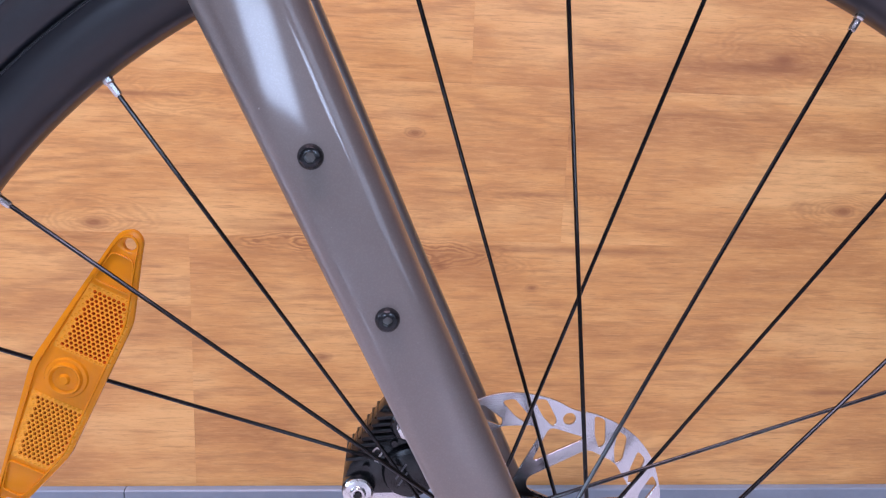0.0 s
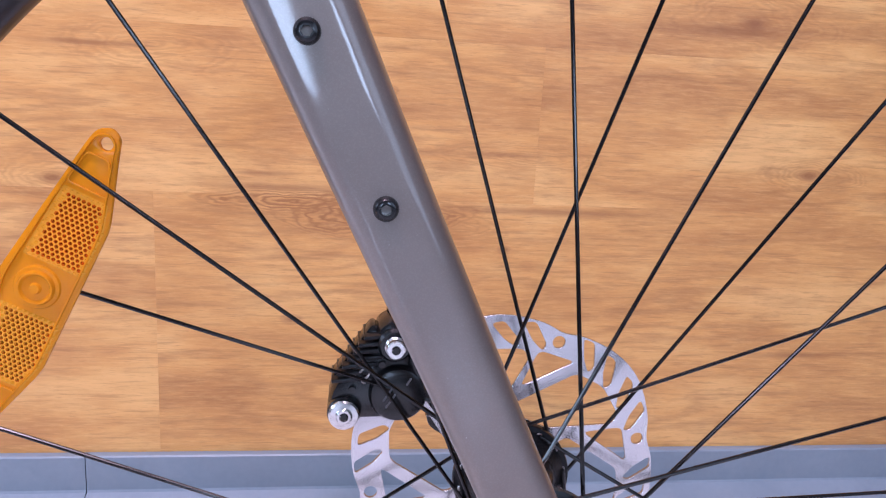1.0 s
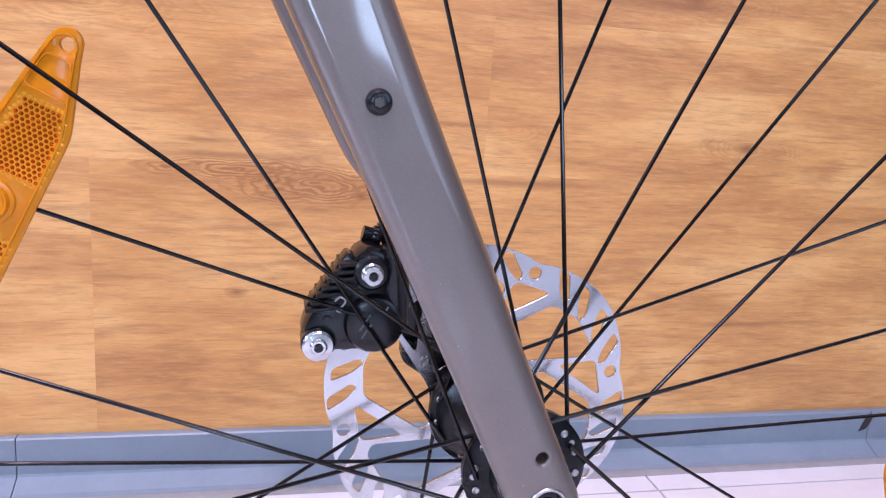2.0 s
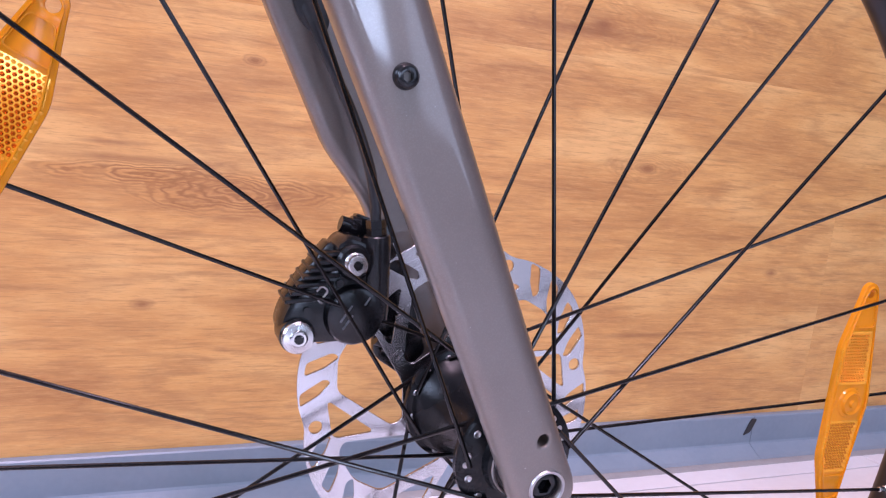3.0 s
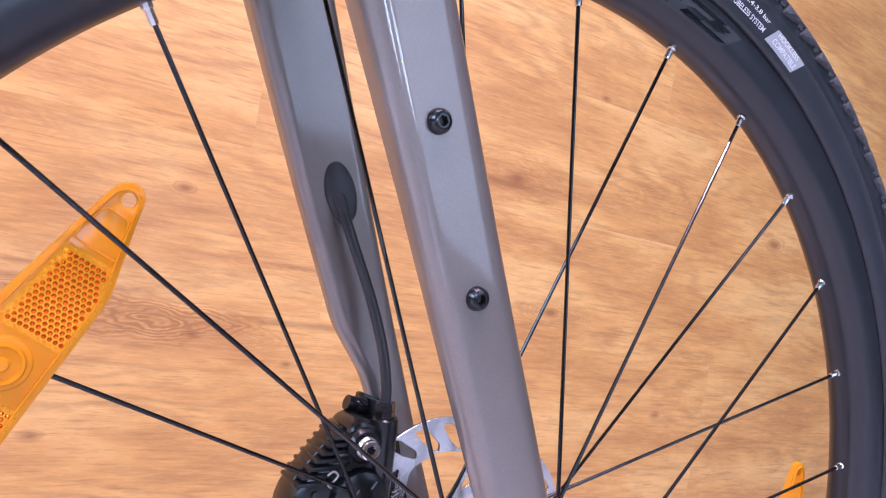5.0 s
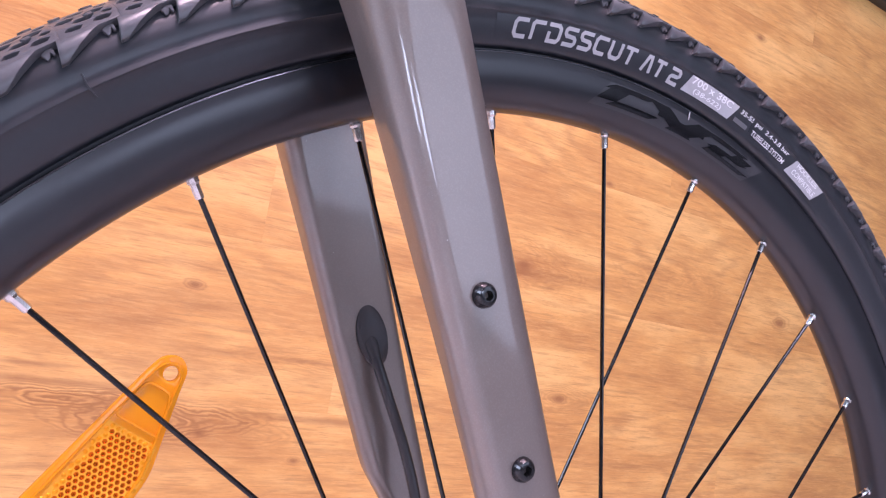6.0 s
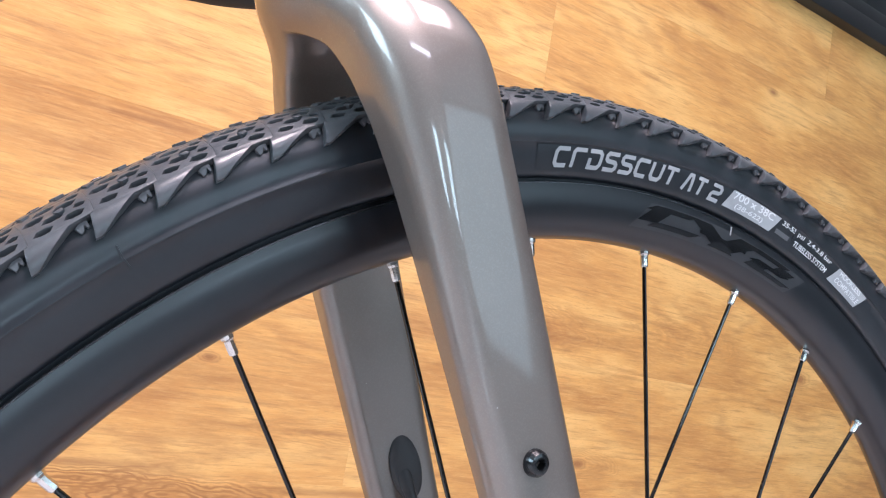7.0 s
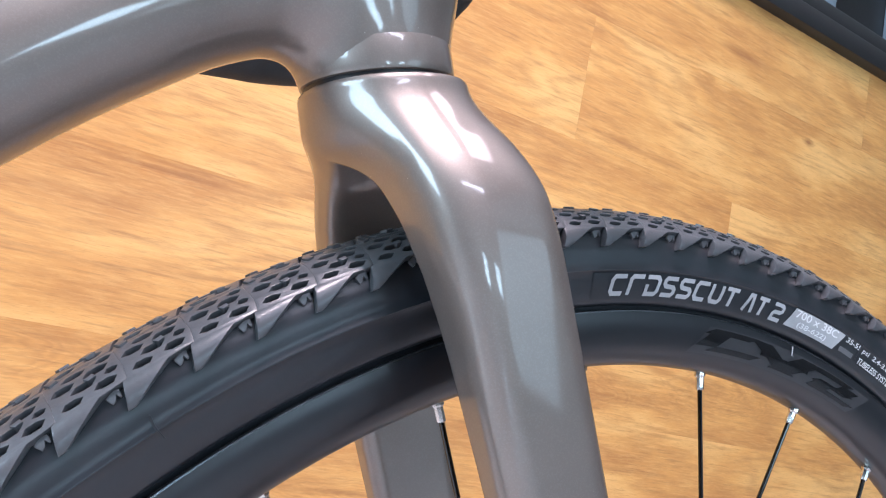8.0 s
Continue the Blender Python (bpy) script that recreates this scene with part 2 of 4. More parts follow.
M_HUB = mottled("gloss_black_hub", (0.007, 0.007, 0.008), (0.009, 0.009, 0.010), 60, 0.26, 0.05, Specular_IOR_Level=0.25)
M_STEEL = turned_steel()
M_CHROME = mottled("bright_bolt_steel", (0.66, 0.65, 0.64), (0.76, 0.75, 0.74), 150, 0.22, 0.05, metal=1.0)
M_ALLOY = mottled("machined_alloy", (0.42, 0.40, 0.40), (0.52, 0.5, 0.5), 80, 0.32, 0.08, metal=0.95)
M_CALIPER = mottled("satin_black_caliper", (0.004, 0.004, 0.005), (0.008, 0.008, 0.009), 60, 0.24, 0.07, 0.1, 900, Specular_IOR_Level=0.5)
M_FIN = mottled("black_fin_coating", (0.006, 0.006, 0.007), (0.012, 0.011, 0.012), 90, 0.34, 0.06, Specular_IOR_Level=0.35)
M_BOLT = mottled("black_oxide_bolt", (0.005, 0.005, 0.006), (0.010, 0.010, 0.011), 90, 0.17, 0.05, Specular_IOR_Level=0.45)
M_HOSE = mottled("hose_black", (0.011, 0.011, 0.013), (0.018, 0.018, 0.02), 70, 0.38, 0.06)
M_GROMMET = mottled("rubber_grommet", (0.020, 0.020, 0.022), (0.03, 0.03, 0.032), 90, 0.55, 0.06)
# lighter than the rim: the highlight along its edge is put into the colour
M_LIP_GLINT = mottled("polished_rim_edge", (0.10, 0.105, 0.12), (0.16, 0.165, 0.18), 90, 0.24, 0.06, metal=0.9)
M_PRINT = mottled("grey_print", (0.36, 0.36, 0.37), (0.46, 0.46, 0.47), 120, 0.55, 0.05)
M_PRINT_DARK = mottled("faint_print", (0.10, 0.10, 0.105), (0.14, 0.14, 0.145), 120, 0.5, 0.05)
M_WHITE = mottled("white_print", (0.72, 0.72, 0.73), (0.8, 0.8, 0.8), 120, 0.5, 0.05)
M_SHOP = mottled("dark_shop_fitting", (0.10, 0.095, 0.09), (0.17, 0.16, 0.15), 2, 0.6, 0.08)
M_TAPE = mottled("bar_tape", (0.012, 0.012, 0.013), (0.022, 0.022, 0.023), 50, 0.7, 0.06, 0.5, 700)
M_SKIRT = mottled("blue_grey_skirting", (0.165, 0.222, 0.268), (0.215, 0.272, 0.318), 9, 0.42, 0.08, 0.08, 200)
M_TILE = mottled("pale_floor_tile", (0.64, 0.63, 0.64), (0.72, 0.71, 0.72), 5, 0.24, 0.08, 0.05, 60)
M_GROUT = mottled("grey_grout", (0.25, 0.25, 0.25), (0.33, 0.33, 0.32), 40, 0.8, 0.05)
M_PAINT = mottled("off_white_wall", (0.62, 0.61, 0.59), (0.69, 0.68, 0.66), 3, 0.7, 0.05, 0.1, 120)
M_GREY = mottled("light_grey_panel", (0.40, 0.42, 0.42), (0.48, 0.5, 0.5), 4, 0.5, 0.05, 0.05, 120)
M_BLACKTRIM = mottled("black_trim", (0.010, 0.010, 0.012), (0.022, 0.021, 0.022), 12, 0.35, 0.1, 0.1, 140)
M_CEIL = mottled("ceiling_white", (0.68, 0.68, 0.67), (0.75, 0.75, 0.74), 3, 0.8, 0.05, 0.1, 90)


def amber(name, color, rough, trans):
    m = shader(name, color, rough, 0.0, Transmission_Weight=trans, IOR=1.49)
    n = noise_of(m, 70, 3, 0.6)
    link(m, mix(m, n, tuple(c * 0.86 for c in color), color), bsdf(m).inputs["Base Color"])
    return m


M_AMBER = amber("amber_plastic", (1.0, 0.34, 0.001), 0.20, 0.22)
bsdf(M_AMBER).inputs["Specular IOR Level"].default_value = 0.18
M_PRISM = shader("amber_prism_mirrors", (0.74, 0.23, 0.008), 0.14, 0.90)
M_SPARK = shader("clear_amber_facets", (1.0, 0.40, 0.012), 0.10, 0.3)


# ---- mesh helpers ----
def part(name, bm, material, parent, label="", smooth=True, sharp=35):
    """One mesh object under a thing or a part."""
    me = bm
    if isinstance(bm, bmesh.types.BMesh):
        me = bpy.data.meshes.new(name)
        bmesh.ops.recalc_face_normals(bm, faces=bm.faces[:])
        bm.to_mesh(me)
        bm.free()
    if material and not me.materials:
        me.materials.append(material)
    if smooth:
        me.shade_smooth()
        me.set_sharp_from_angle(angle=radians(sharp))
    ob = new(name, me)
    ob.parent = parent
    if label:
        tagged(ob, label)
    return ob


def again(ob, turn=None, name=None):
    """Another object on the same mesh, under the same parent."""
    o = new(name or ob.name.split(".")[0], ob.data)
    o.parent = ob.parent
    o.matrix_basis = turn if turn is not None else ob.matrix_basis.copy()
    return o


def about_hub(degrees_up):
    """The pose that carries angle 0 (ahead of the axle) round the axle to that angle, counted upward."""
    return Matrix.Translation(HUB) @ Matrix.Rotation(-radians(degrees_up), 4, "Y")


def box(x0, x1, y0, y1, z0, z1, bevel=0.0, segments=2):
    bm = bmesh.new()
    bmesh.ops.create_cube(bm, size=1, matrix=Matrix.Translation(((x0 + x1) / 2, (y0 + y1) / 2, (z0 + z1) / 2)) @ Matrix.Diagonal((x1 - x0, y1 - y0, z1 - z0, 1)))
    if bevel:
        bmesh.ops.bevel(bm, geom=bm.edges[:], offset=bevel, segments=segments, affect="EDGES", profile=0.5)
    return bm


def revolve(profile, n=96, closed=False, sweep=1.0, start=0.0):
    """Turns (radius, y) pairs about the y axis."""
    bm = bmesh.new()
    whole = sweep >= 1.0
    rings = []
    for i in range(n if whole else n + 1):
        a = start + 2 * math.pi * sweep * i / n
        rings.append([bm.verts.new((r * math.cos(a), y, r * math.sin(a))) for r, y in profile])
    k = len(profile)
    for i in range(n):
        a, b = rings[i], rings[(i + 1) % len(rings)]
        for j in range(k if closed else k - 1):
            bm.faces.new((a[j], a[(j + 1) % k], b[(j + 1) % k], b[j]))
    bmesh.ops.remove_doubles(bm, verts=bm.verts[:], dist=1e-6)
    return bm


def tube(points, radius, n=12, cap=True):
    """A round tube through points; radius is a number or one for each point."""
    bm = bmesh.new()
    pts = [Vector(p) for p in points]
    rad = radius if isinstance(radius, (list, tuple)) else [radius] * len(pts)
    up = None
    rings = []
    for i, p in enumerate(pts):
        d = (pts[min(i + 1, len(pts) - 1)] - pts[max(i - 1, 0)]).normalized()
        if up is None:
            up = d.orthogonal().normalized()
        up = (up - d * up.dot(d)).normalized()
        side = d.cross(up)
        rings.append([bm.verts.new(p + rad[i] * (math.cos(2 * math.pi * j / n) * up + math.sin(2 * math.pi * j / n) * side)) for j in range(n)])
    for a, b in zip(rings, rings[1:]):
        for j in range(n):
            bm.faces.new((a[j], a[(j + 1) % n], b[(j + 1) % n], b[j]))
    if cap:
        bm.faces.new(rings[0][::-1])
        bm.faces.new(rings[-1])
    return bm


def curve_points(keys, steps=10):
    """A smooth (Catmull-Rom) line through keys."""
    k = [Vector(p) for p in keys]
    k = [2 * k[0] - k[1]] + k + [2 * k[-1] - k[-2]]
    out = []
    for a, b, c, d in zip(k, k[1:], k[2:], k[3:]):
        for i in range(steps):
            t = i / steps
            out.append(0.5 * (2 * b + (c - a) * t + (2 * a - 5 * b + 4 * c - d) * t * t + (3 * b - a - 3 * c + d) * t**3))
    return out + [k[-2]]


STAND = Matrix(((1, 0, 0, 0), (0, 0, -1, 0), (0, 1, 0, 0), (0, 0, 0, 1)))


def plate(loops, half, bevel=0.0, m=None):
    """A flat plate from closed outlines in (x, z), the first the rim and the rest its holes, 2 * half thick along y."""
    cu = bpy.data.curves.new("outline", "CURVE")
    cu.dimensions, cu.fill_mode, cu.extrude, cu.bevel_depth, cu.bevel_resolution = "2D", "BOTH", max(half - bevel, 0), bevel, 1
    cu.offset = -bevel
    for loop in loops:
        sp = cu.splines.new("POLY")
        sp.points.add(len(loop) - 1)
        for q, (x, z) in zip(sp.points, loop):
            q.co = (x, z, 0, 1)
        sp.use_cyclic_u = True
    ob = bpy.data.objects.new("outline", cu)
    scene.collection.objects.link(ob)
    me = bpy.data.meshes.new_from_object(ob.evaluated_get(bpy.context.evaluated_depsgraph_get()))
    bpy.data.objects.remove(ob)
    bpy.data.curves.remove(cu)
    bm = bmesh.new()
    bm.from_mesh(me)
    bpy.data.meshes.remove(me)
    bmesh.ops.remove_doubles(bm, verts=bm.verts[:], dist=1e-6)
    bmesh.ops.transform(bm, matrix=(m or Matrix.Identity(4)) @ STAND, verts=bm.verts[:])
    return bm


def rounded(corners, r, steps=4):
    """An outline with rounded corners."""
    out = []
    n = len(corners)
    for i in range(n):
        a, b, c = (Vector(corners[(i + j) % n]) for j in (-1, 0, 1))
        u, v = (a - b), (c - b)
        cut = min(r, u.length * 0.45, v.length * 0.45)
        p, q = b + u.normalized() * cut, b + v.normalized() * cut
        for k in range(steps + 1):
            t = k / steps
            out.append(tuple((1 - t) ** 2 * p + 2 * t * (1 - t) * b + t * t * q))
    return out


def circle(x, z, r, n=24):
    return [(x + r * math.cos(2 * math.pi * i / n), z + r * math.sin(2 * math.pi * i / n)) for i in range(n)]


def join(*bms):
    """Several bmeshes as one part."""
    out = bmesh.new()
    for b in bms:
        me = bpy.data.meshes.new("piece")
        b.to_mesh(me)
        b.free()
        out.from_mesh(me)
        bpy.data.meshes.remove(me)
    return out


def moved(bm, m):
    bmesh.ops.transform(bm, matrix=m, verts=bm.verts[:])
    return bm


# ---- smooth solids from distance fields ----
def smax(a, b, k):
    h = np.maximum(k - np.abs(a - b), 0) / k
    return np.maximum(a, b) + h * h * k / 4


def smin(a, b, k):
    return -smax(-a, -b, k)


def table(keys, blur=0.012):
    """A smooth curve through (s, value) keys."""
    s = np.linspace(keys[0][0] - 0.05, keys[-1][0] + 0.05, 800)
    v = np.interp(s, [k[0] for k in keys], [k[1] for k in keys])
    n = max(3, int(blur / (s[1] - s[0])) | 1)
    for _ in range(2):
        v = np.convolve(np.pad(v, n // 2, mode="edge"), np.ones(n) / n, mode="valid")
    return lambda q: np.interp(q, s, v)


def solid(name, field, lo, hi, step):
    """The zero surface of a field, as a mesh of quads (surface nets, then drawn onto the surface)."""
    ax = [np.arange(a - 2 * step, b + 3 * step, step) for a, b in zip(lo, hi)]
    n = [len(a) for a in ax]
    val = np.empty(n, np.float32)
    for i in range(0, n[0], 16):
        gx, gy, gz = np.meshgrid(ax[0][i : i + 16], ax[1], ax[2], indexing="ij")
        val[i : i + 16] = field(gx, gy, gz)
    inside = val < 0
    cells = np.zeros([k - 1 for k in n], np.int8)
    for d in np.ndindex(2, 2, 2):
        cells += inside[d[0] : n[0] - 1 + d[0], d[1] : n[1] - 1 + d[1], d[2] : n[2] - 1 + d[2]]
    live = np.argwhere((cells > 0) & (cells < 8))
    number = np.full(cells.shape, -1, np.int64)
    number[tuple(live.T)] = np.arange(len(live))
    at = np.stack([ax[k][live[:, k]] for k in range(3)], 1) + step / 2
    for _ in range(5):
        f0 = field(*at.T)
        grad = np.stack([field(*(at + e).T) - field(*(at - e).T) for e in np.eye(3) * 2e-4], 1) / 4e-4
        move = -f0[:, None] * grad / np.maximum((grad**2).sum(1), 0.05)[:, None]
        at = at + np.clip(move, -step, step) * 0.8
    quads = []
    for k in range(3):
        u, v = (k + 1) % 3, (k + 2) % 3
        here = [slice(None)] * 3
        there = [slice(None)] * 3
        here[k], there[k] = slice(0, -1), slice(1, None)
        flip = np.argwhere(inside[tuple(here)] != inside[tuple(there)])
        flip = flip[(flip[:, u] > 0) & (flip[:, v] > 0) & (flip[:, u] < n[u] - 1) & (flip[:, v] < n[v] - 1)]
        corner = []
        for du, dv in ((0, 0), (1, 0), (1, 1), (0, 1)):
            c = flip.copy()
            c[:, u] -= du
            c[:, v] -= dv
            corner.append(number[tuple(c.T)])
        q = np.stack(corner, 1)
        q = q[(q >= 0).all(1)]
        out = inside[tuple(here)][tuple(flip.T)] if len(q) == len(flip) else None
        if out is not None:
            q[~out] = q[~out][:, ::-1]
        quads.append(q)
    me = bpy.data.meshes.new(name)
    me.from_pydata(at.tolist(), [], np.concatenate(quads).tolist())
    bm = bmesh.new()
    bm.from_mesh(me)
    bmesh.ops.recalc_face_normals(bm, faces=bm.faces[:])
    bm.to_mesh(me)
    bm.free()
    grad = np.stack([field(*(at + e).T) - field(*(at - e).T) for e in np.eye(3) * 3e-4], 1)
    grad /= np.maximum(np.linalg.norm(grad, axis=1), 1e-12)[:, None]
    me.shade_smooth()
    me.normals_split_custom_set_from_vertices(grad.tolist())
    return me

# ---- the room ----
floor = tagged(part("floor", box(-3.2, 3.2, -3.7, 0.75, -0.12, -0.004), M_GROUT, None), "grey grout bed of a pale tiled shop floor", "floor", kind="structure")
wall_north = tagged(part("wall_north", box(-3.2, 3.2, WALL_Y + 0.010, 0.76, -0.004, 1.31), M_PAINT, None), "wall clad in honey-coloured oak laminate planks", "wall", kind="structure")
tagged(part("wall_upper", box(-3.2, 3.2, 0.68, 0.76, 1.31, 2.8), M_GREY, None), "light grey upper wall set back above the wood cladding", "wall", kind="structure")
for nm, b, text in (
    ("wall_west", join(box(-3.3, -3.2, -3.8, -1.40, -0.004, 2.8), box(-3.3, -3.2, 0.30, 0.76, -0.004, 2.8), box(-3.3, -3.2, -1.40, 0.30, -0.004, 0.90), box(-3.3, -3.2, -1.40, 0.30, 2.30, 2.8)), "plain dark end wall of the shop with a window opening"),
    ("wall_east", box(3.2, 3.3, -3.8, 0.76, -0.004, 2.8), "plain dark end wall of the shop"),
):
    tagged(part(nm, b, M_SHOP, None), text, "wall", kind="structure")
tagged(part("ceiling", box(-3.3, 3.3, -3.8, 0.76, 2.8, 2.9), M_CEIL, None), "plain white shop ceiling", "ceiling", kind="structure")

# the two smaller openings are invented, to frame the lights mirrored in the fork
PANES = (("window_1", 1.10, 3.00, 0.54, 2.70, "wide daylit window in the shop wall"), ("window_3", -0.98, -0.46, 0.42, 1.18, "unseen low opening for a light added for fork reflections"), ("window_4", 0.24, 0.86, 0.77, 1.43, "unseen small opening for a light added for fork reflections"))
south = [box(-3.2, -0.98, -3.8, -3.7, -0.004, 2.8), box(-0.46, 0.24, -3.8, -3.7, -0.004, 2.8), box(0.86, 1.10, -3.8, -3.7, -0.004, 2.8), box(3.00, 3.2, -3.8, -3.7, -0.004, 2.8)]
for nm, x0, x1, z0, z1, text in PANES:
    south += [box(x0, x1, -3.8, -3.7, -0.004, z0), box(x0, x1, -3.8, -3.7, z1, 2.8)]
    window = tagged(new(nm), text, "window", kind="structure")
    for b in (box(x0, x1, -3.79, -3.71, z0, z0 + 0.05), box(x0, x1, -3.79, -3.71, z1 - 0.05, z1), box(x0, x0 + 0.05, -3.79, -3.71, z0 + 0.05, z1 - 0.05), box(x1 - 0.05, x1, -3.79, -3.71, z0 + 0.05, z1 - 0.05)):
        part("window_frame", b, M_BLACKTRIM, window)
tagged(part("wall_south", join(*south), M_SHOP, None), "plain dark shop wall with a window and two openings for added lights", "wall", kind="structure")
window = tagged(new("window_2"), "plain daylit window in the end wall", "window", kind="structure")
for b in (box(-3.29, -3.21, -1.40, 0.30, 0.90, 0.94), box(-3.29, -3.21, -1.40, 0.30, 2.26, 2.30), box(-3.29, -3.21, -1.40, -1.36, 0.94, 2.26), box(-3.29, -3.21, 0.26, 0.30, 0.94, 2.26)):
    part("window_frame", b, M_BLACKTRIM, window)
cap = tagged(part("trim", box(-3.2, 3.2, WALL_Y - 0.022, 0.68, 1.31, 1.348, 0.003), M_BLACKTRIM, None), "black rail capping the oak cladding", "trim", kind="structure")
part("rail_lip", box(-3.2, 3.2, WALL_Y - 0.004, 0.66, 1.348, 1.392, 0.006), M_BLACKTRIM, cap)
display = tagged(part("wall_panel", box(-2.2, 1.36, 0.640, 0.68, 1.392, 2.2, 0.003), M_BLACKTRIM, None), "dark display panel standing on the black rail", "panel", kind="structure")
for i in range(18):
    part("batten", box(-2.1 + 0.2 * i, -2.07 + 0.2 * i, 0.628, 0.640, 1.394, 2.19, 0.002), M_SKIRT, display)

x_edges = (-3.2, -2.2, -1.3, -0.392, 0.79, 1.98, 3.2)
skirting = tagged(new("baseboard"), "blue-grey vinyl skirting in butted lengths along the wall foot", "skirting", kind="structure")
TOE = ((0.010, -0.004), (-0.040, -0.004), (-0.040, 0.0015), (-0.033, 0.0035), (-0.0125, 0.0145), (-0.011, 0.0175), (-0.011, 0.0612), (-0.0092, 0.063), (0.010, 0.063))


def skirting_length(x0, x1):
    """A coved skirting: an upright face over a sloping toe."""
    bm = bmesh.new()
    ends = [[bm.verts.new((x, WALL_Y + y, z)) for y, z in TOE] for x in (x0, x1)]
    for k in range(len(TOE)):
        bm.faces.new((ends[0][k], ends[0][(k + 1) % len(TOE)], ends[1][(k + 1) % len(TOE)], ends[1][k]))
    bm.faces.new(ends[0])
    bm.faces.new(ends[1][::-1])
    return bm


for a, b in zip(x_edges, x_edges[1:]):
    part("skirting_board", skirting_length(a + 0.0006, b - 0.0006), M_SKIRT, skirting, smooth=False)
# flat grey strip between the skirting toe and the tiles
part("sealant", box(-3.2, 3.2, WALL_Y - 0.056, WALL_Y - 0.039, -0.004, 0.0012, 0.0008), M_GROUT, skirting, "flat grey strip along the foot of the skirting")
chip = plate([rounded([(0.772, 0.030), (0.786, 0.036), (0.796, 0.058), (0.785, 0.059), (0.779, 0.047)], 0.003)], 0.0006)
part("scuff", moved(chip, Matrix.Translation((0, WALL_Y - 0.0116, 0))), M_BLACKTRIM, skirting, "dark scuff mark on the skirting")

# ---- the bicycle ----
bicycle = tagged(new("bicycle"), "gravel bicycle with taupe-grey metallic frame and fork, black wheel, disc brake", "bicycle")
LEAN = radians(64.5)
UX, UZ = -math.cos(LEAN), math.sin(LEAN)
STEER = Vector((-0.3256, 0, 0.9455))
SEAM = Vector((-0.1735, 0, 0.7035))


def along(x, z):
    """Distances up the fork blade from the axle, and across it to the front."""
    dz = z - HUB.z
    return UX * x + UZ * dz, UZ * x - UX * dz


def steer_frame(x, y, z):
    dx, dz = x - SEAM.x, z - SEAM.z
    t = STEER.x * dx + STEER.z * dz
    return t, np.sqrt((dx - t * STEER.x) ** 2 + y**2 + (dz - t * STEER.z) ** 2)


def fork_field():
    outer = table(((-0.03, 0.0632), (0.10, 0.0622), (0.22, 0.0597), (0.30, 0.0590), (0.333, 0.0585), (0.352, 0.0555), (0.368, 0.0485), (0.382, 0.038), (0.395, 0.0285), (0.42, 0.02)), 0.016)
    inner = table(((-0.03, 0.0500), (0.06, 0.0490), (0.20, 0.0440), (0.28, 0.0385), (0.31, 0.0355), (0.335, 0.0315), (0.352, 0.0255), (0.364, 0.0165), (0.371, 0.004), (0.377, -0.012), (0.42, -0.06)), 0.006)
    front = table(((-0.03, 0.0140), (0.06, 0.0142), (0.16, 0.0155), (0.28, 0.0185), (0.32, 0.0195), (0.36, 0.0215), (0.42, 0.024)))
    back = table(((-0.03, 0.0138), (0.06, 0.0140), (0.16, 0.0158), (0.28, 0.0180), (0.32, 0.0185), (0.36, 0.0205), (0.42, 0.0215)))
    neck = table(((-0.5, 0.6), (-0.06, 0.090), (-0.036, 0.0645), (-0.023, 0.0505), (-0.013, 0.0385), (-0.006, 0.0300), (0.0, 0.0270), (0.05, 0.025)), 0.005)
    notch = table(((-0.03, 0.0025), (0.075, 0.0085), (0.105, 0.0085), (0.135, 0.0010), (0.20, -0.0004), (0.33, -0.0016), (0.37, 0.0)), 0.010)
    chamfer = table(((-0.03, 0.0015), (0.10, 0.0018), (0.22, 0.0026), (0.30, 0.0036), (0.36, 0.0050), (0.42, 0.0055)), 0.03)
    soft_rear = table(((-0.03, 0.0026), (0.20, 0.0026), (0.30, 0.0030), (0.345, 0.0060), (0.42, 0.0150)), 0.02)
    soft_front = table(((-0.03, 0.0090), (0.25, 0.0100), (0.33, 0.0110), (0.42, 0.0160)), 0.03)

    def field(x, y, z):
        s, c = along(x, z)
        ay = np.abs(y)
        rear = -c - back(s) + np.where(y > 0, notch(s), 0.0)
        side = ay - outer(s) + 0.0005 * (c / 0.015) ** 2
        d = smax(smax(side, rear, 0.003), 0.707 * (side + rear) + chamfer(s), soft_rear(s))
        d = smax(d, c - front(s), soft_front(s))
        d = smax(d, -s - 0.019, 0.016)
        t, rad = steer_frame(x, y, z)
        boss = smax(rad - 0.0258, -t - 0.020, 0.01)
        d = smax(d, rad - neck(t), 0.014)
        d = smin(d, boss, 0.016)
        d = smax(d, inner(s) - ay, 0.006)
        d = smax(d, t, 0.0025)
        axle = np.sqrt(x**2 + (z - HUB.z) ** 2) - 0.0062
        low = np.sqrt((x + 0.004) ** 2 + (z - 0.3685) ** 2) - 0.0024
        cut = smin(axle, low, 0.0005)
        return smax(d, np.where(y < 0, -cut, -1.0), 0.0012)

    return field


fork = part("fork", solid("fork", fork_field(), (-0.225, -0.068, 0.325), (0.03, 0.068, 0.71), 0.0014), M_FORK, bicycle, "taupe-grey metallic painted fork with straight blades", smooth=False)
part("axle_end", moved(revolve(((0.0, -0.0575), (0.0028, -0.0575), (0.0031, -0.0590), (0.0058, -0.0590), (0.0060, -0.045)), 24), Matrix.Translation(HUB)), M_BOLT, fork)

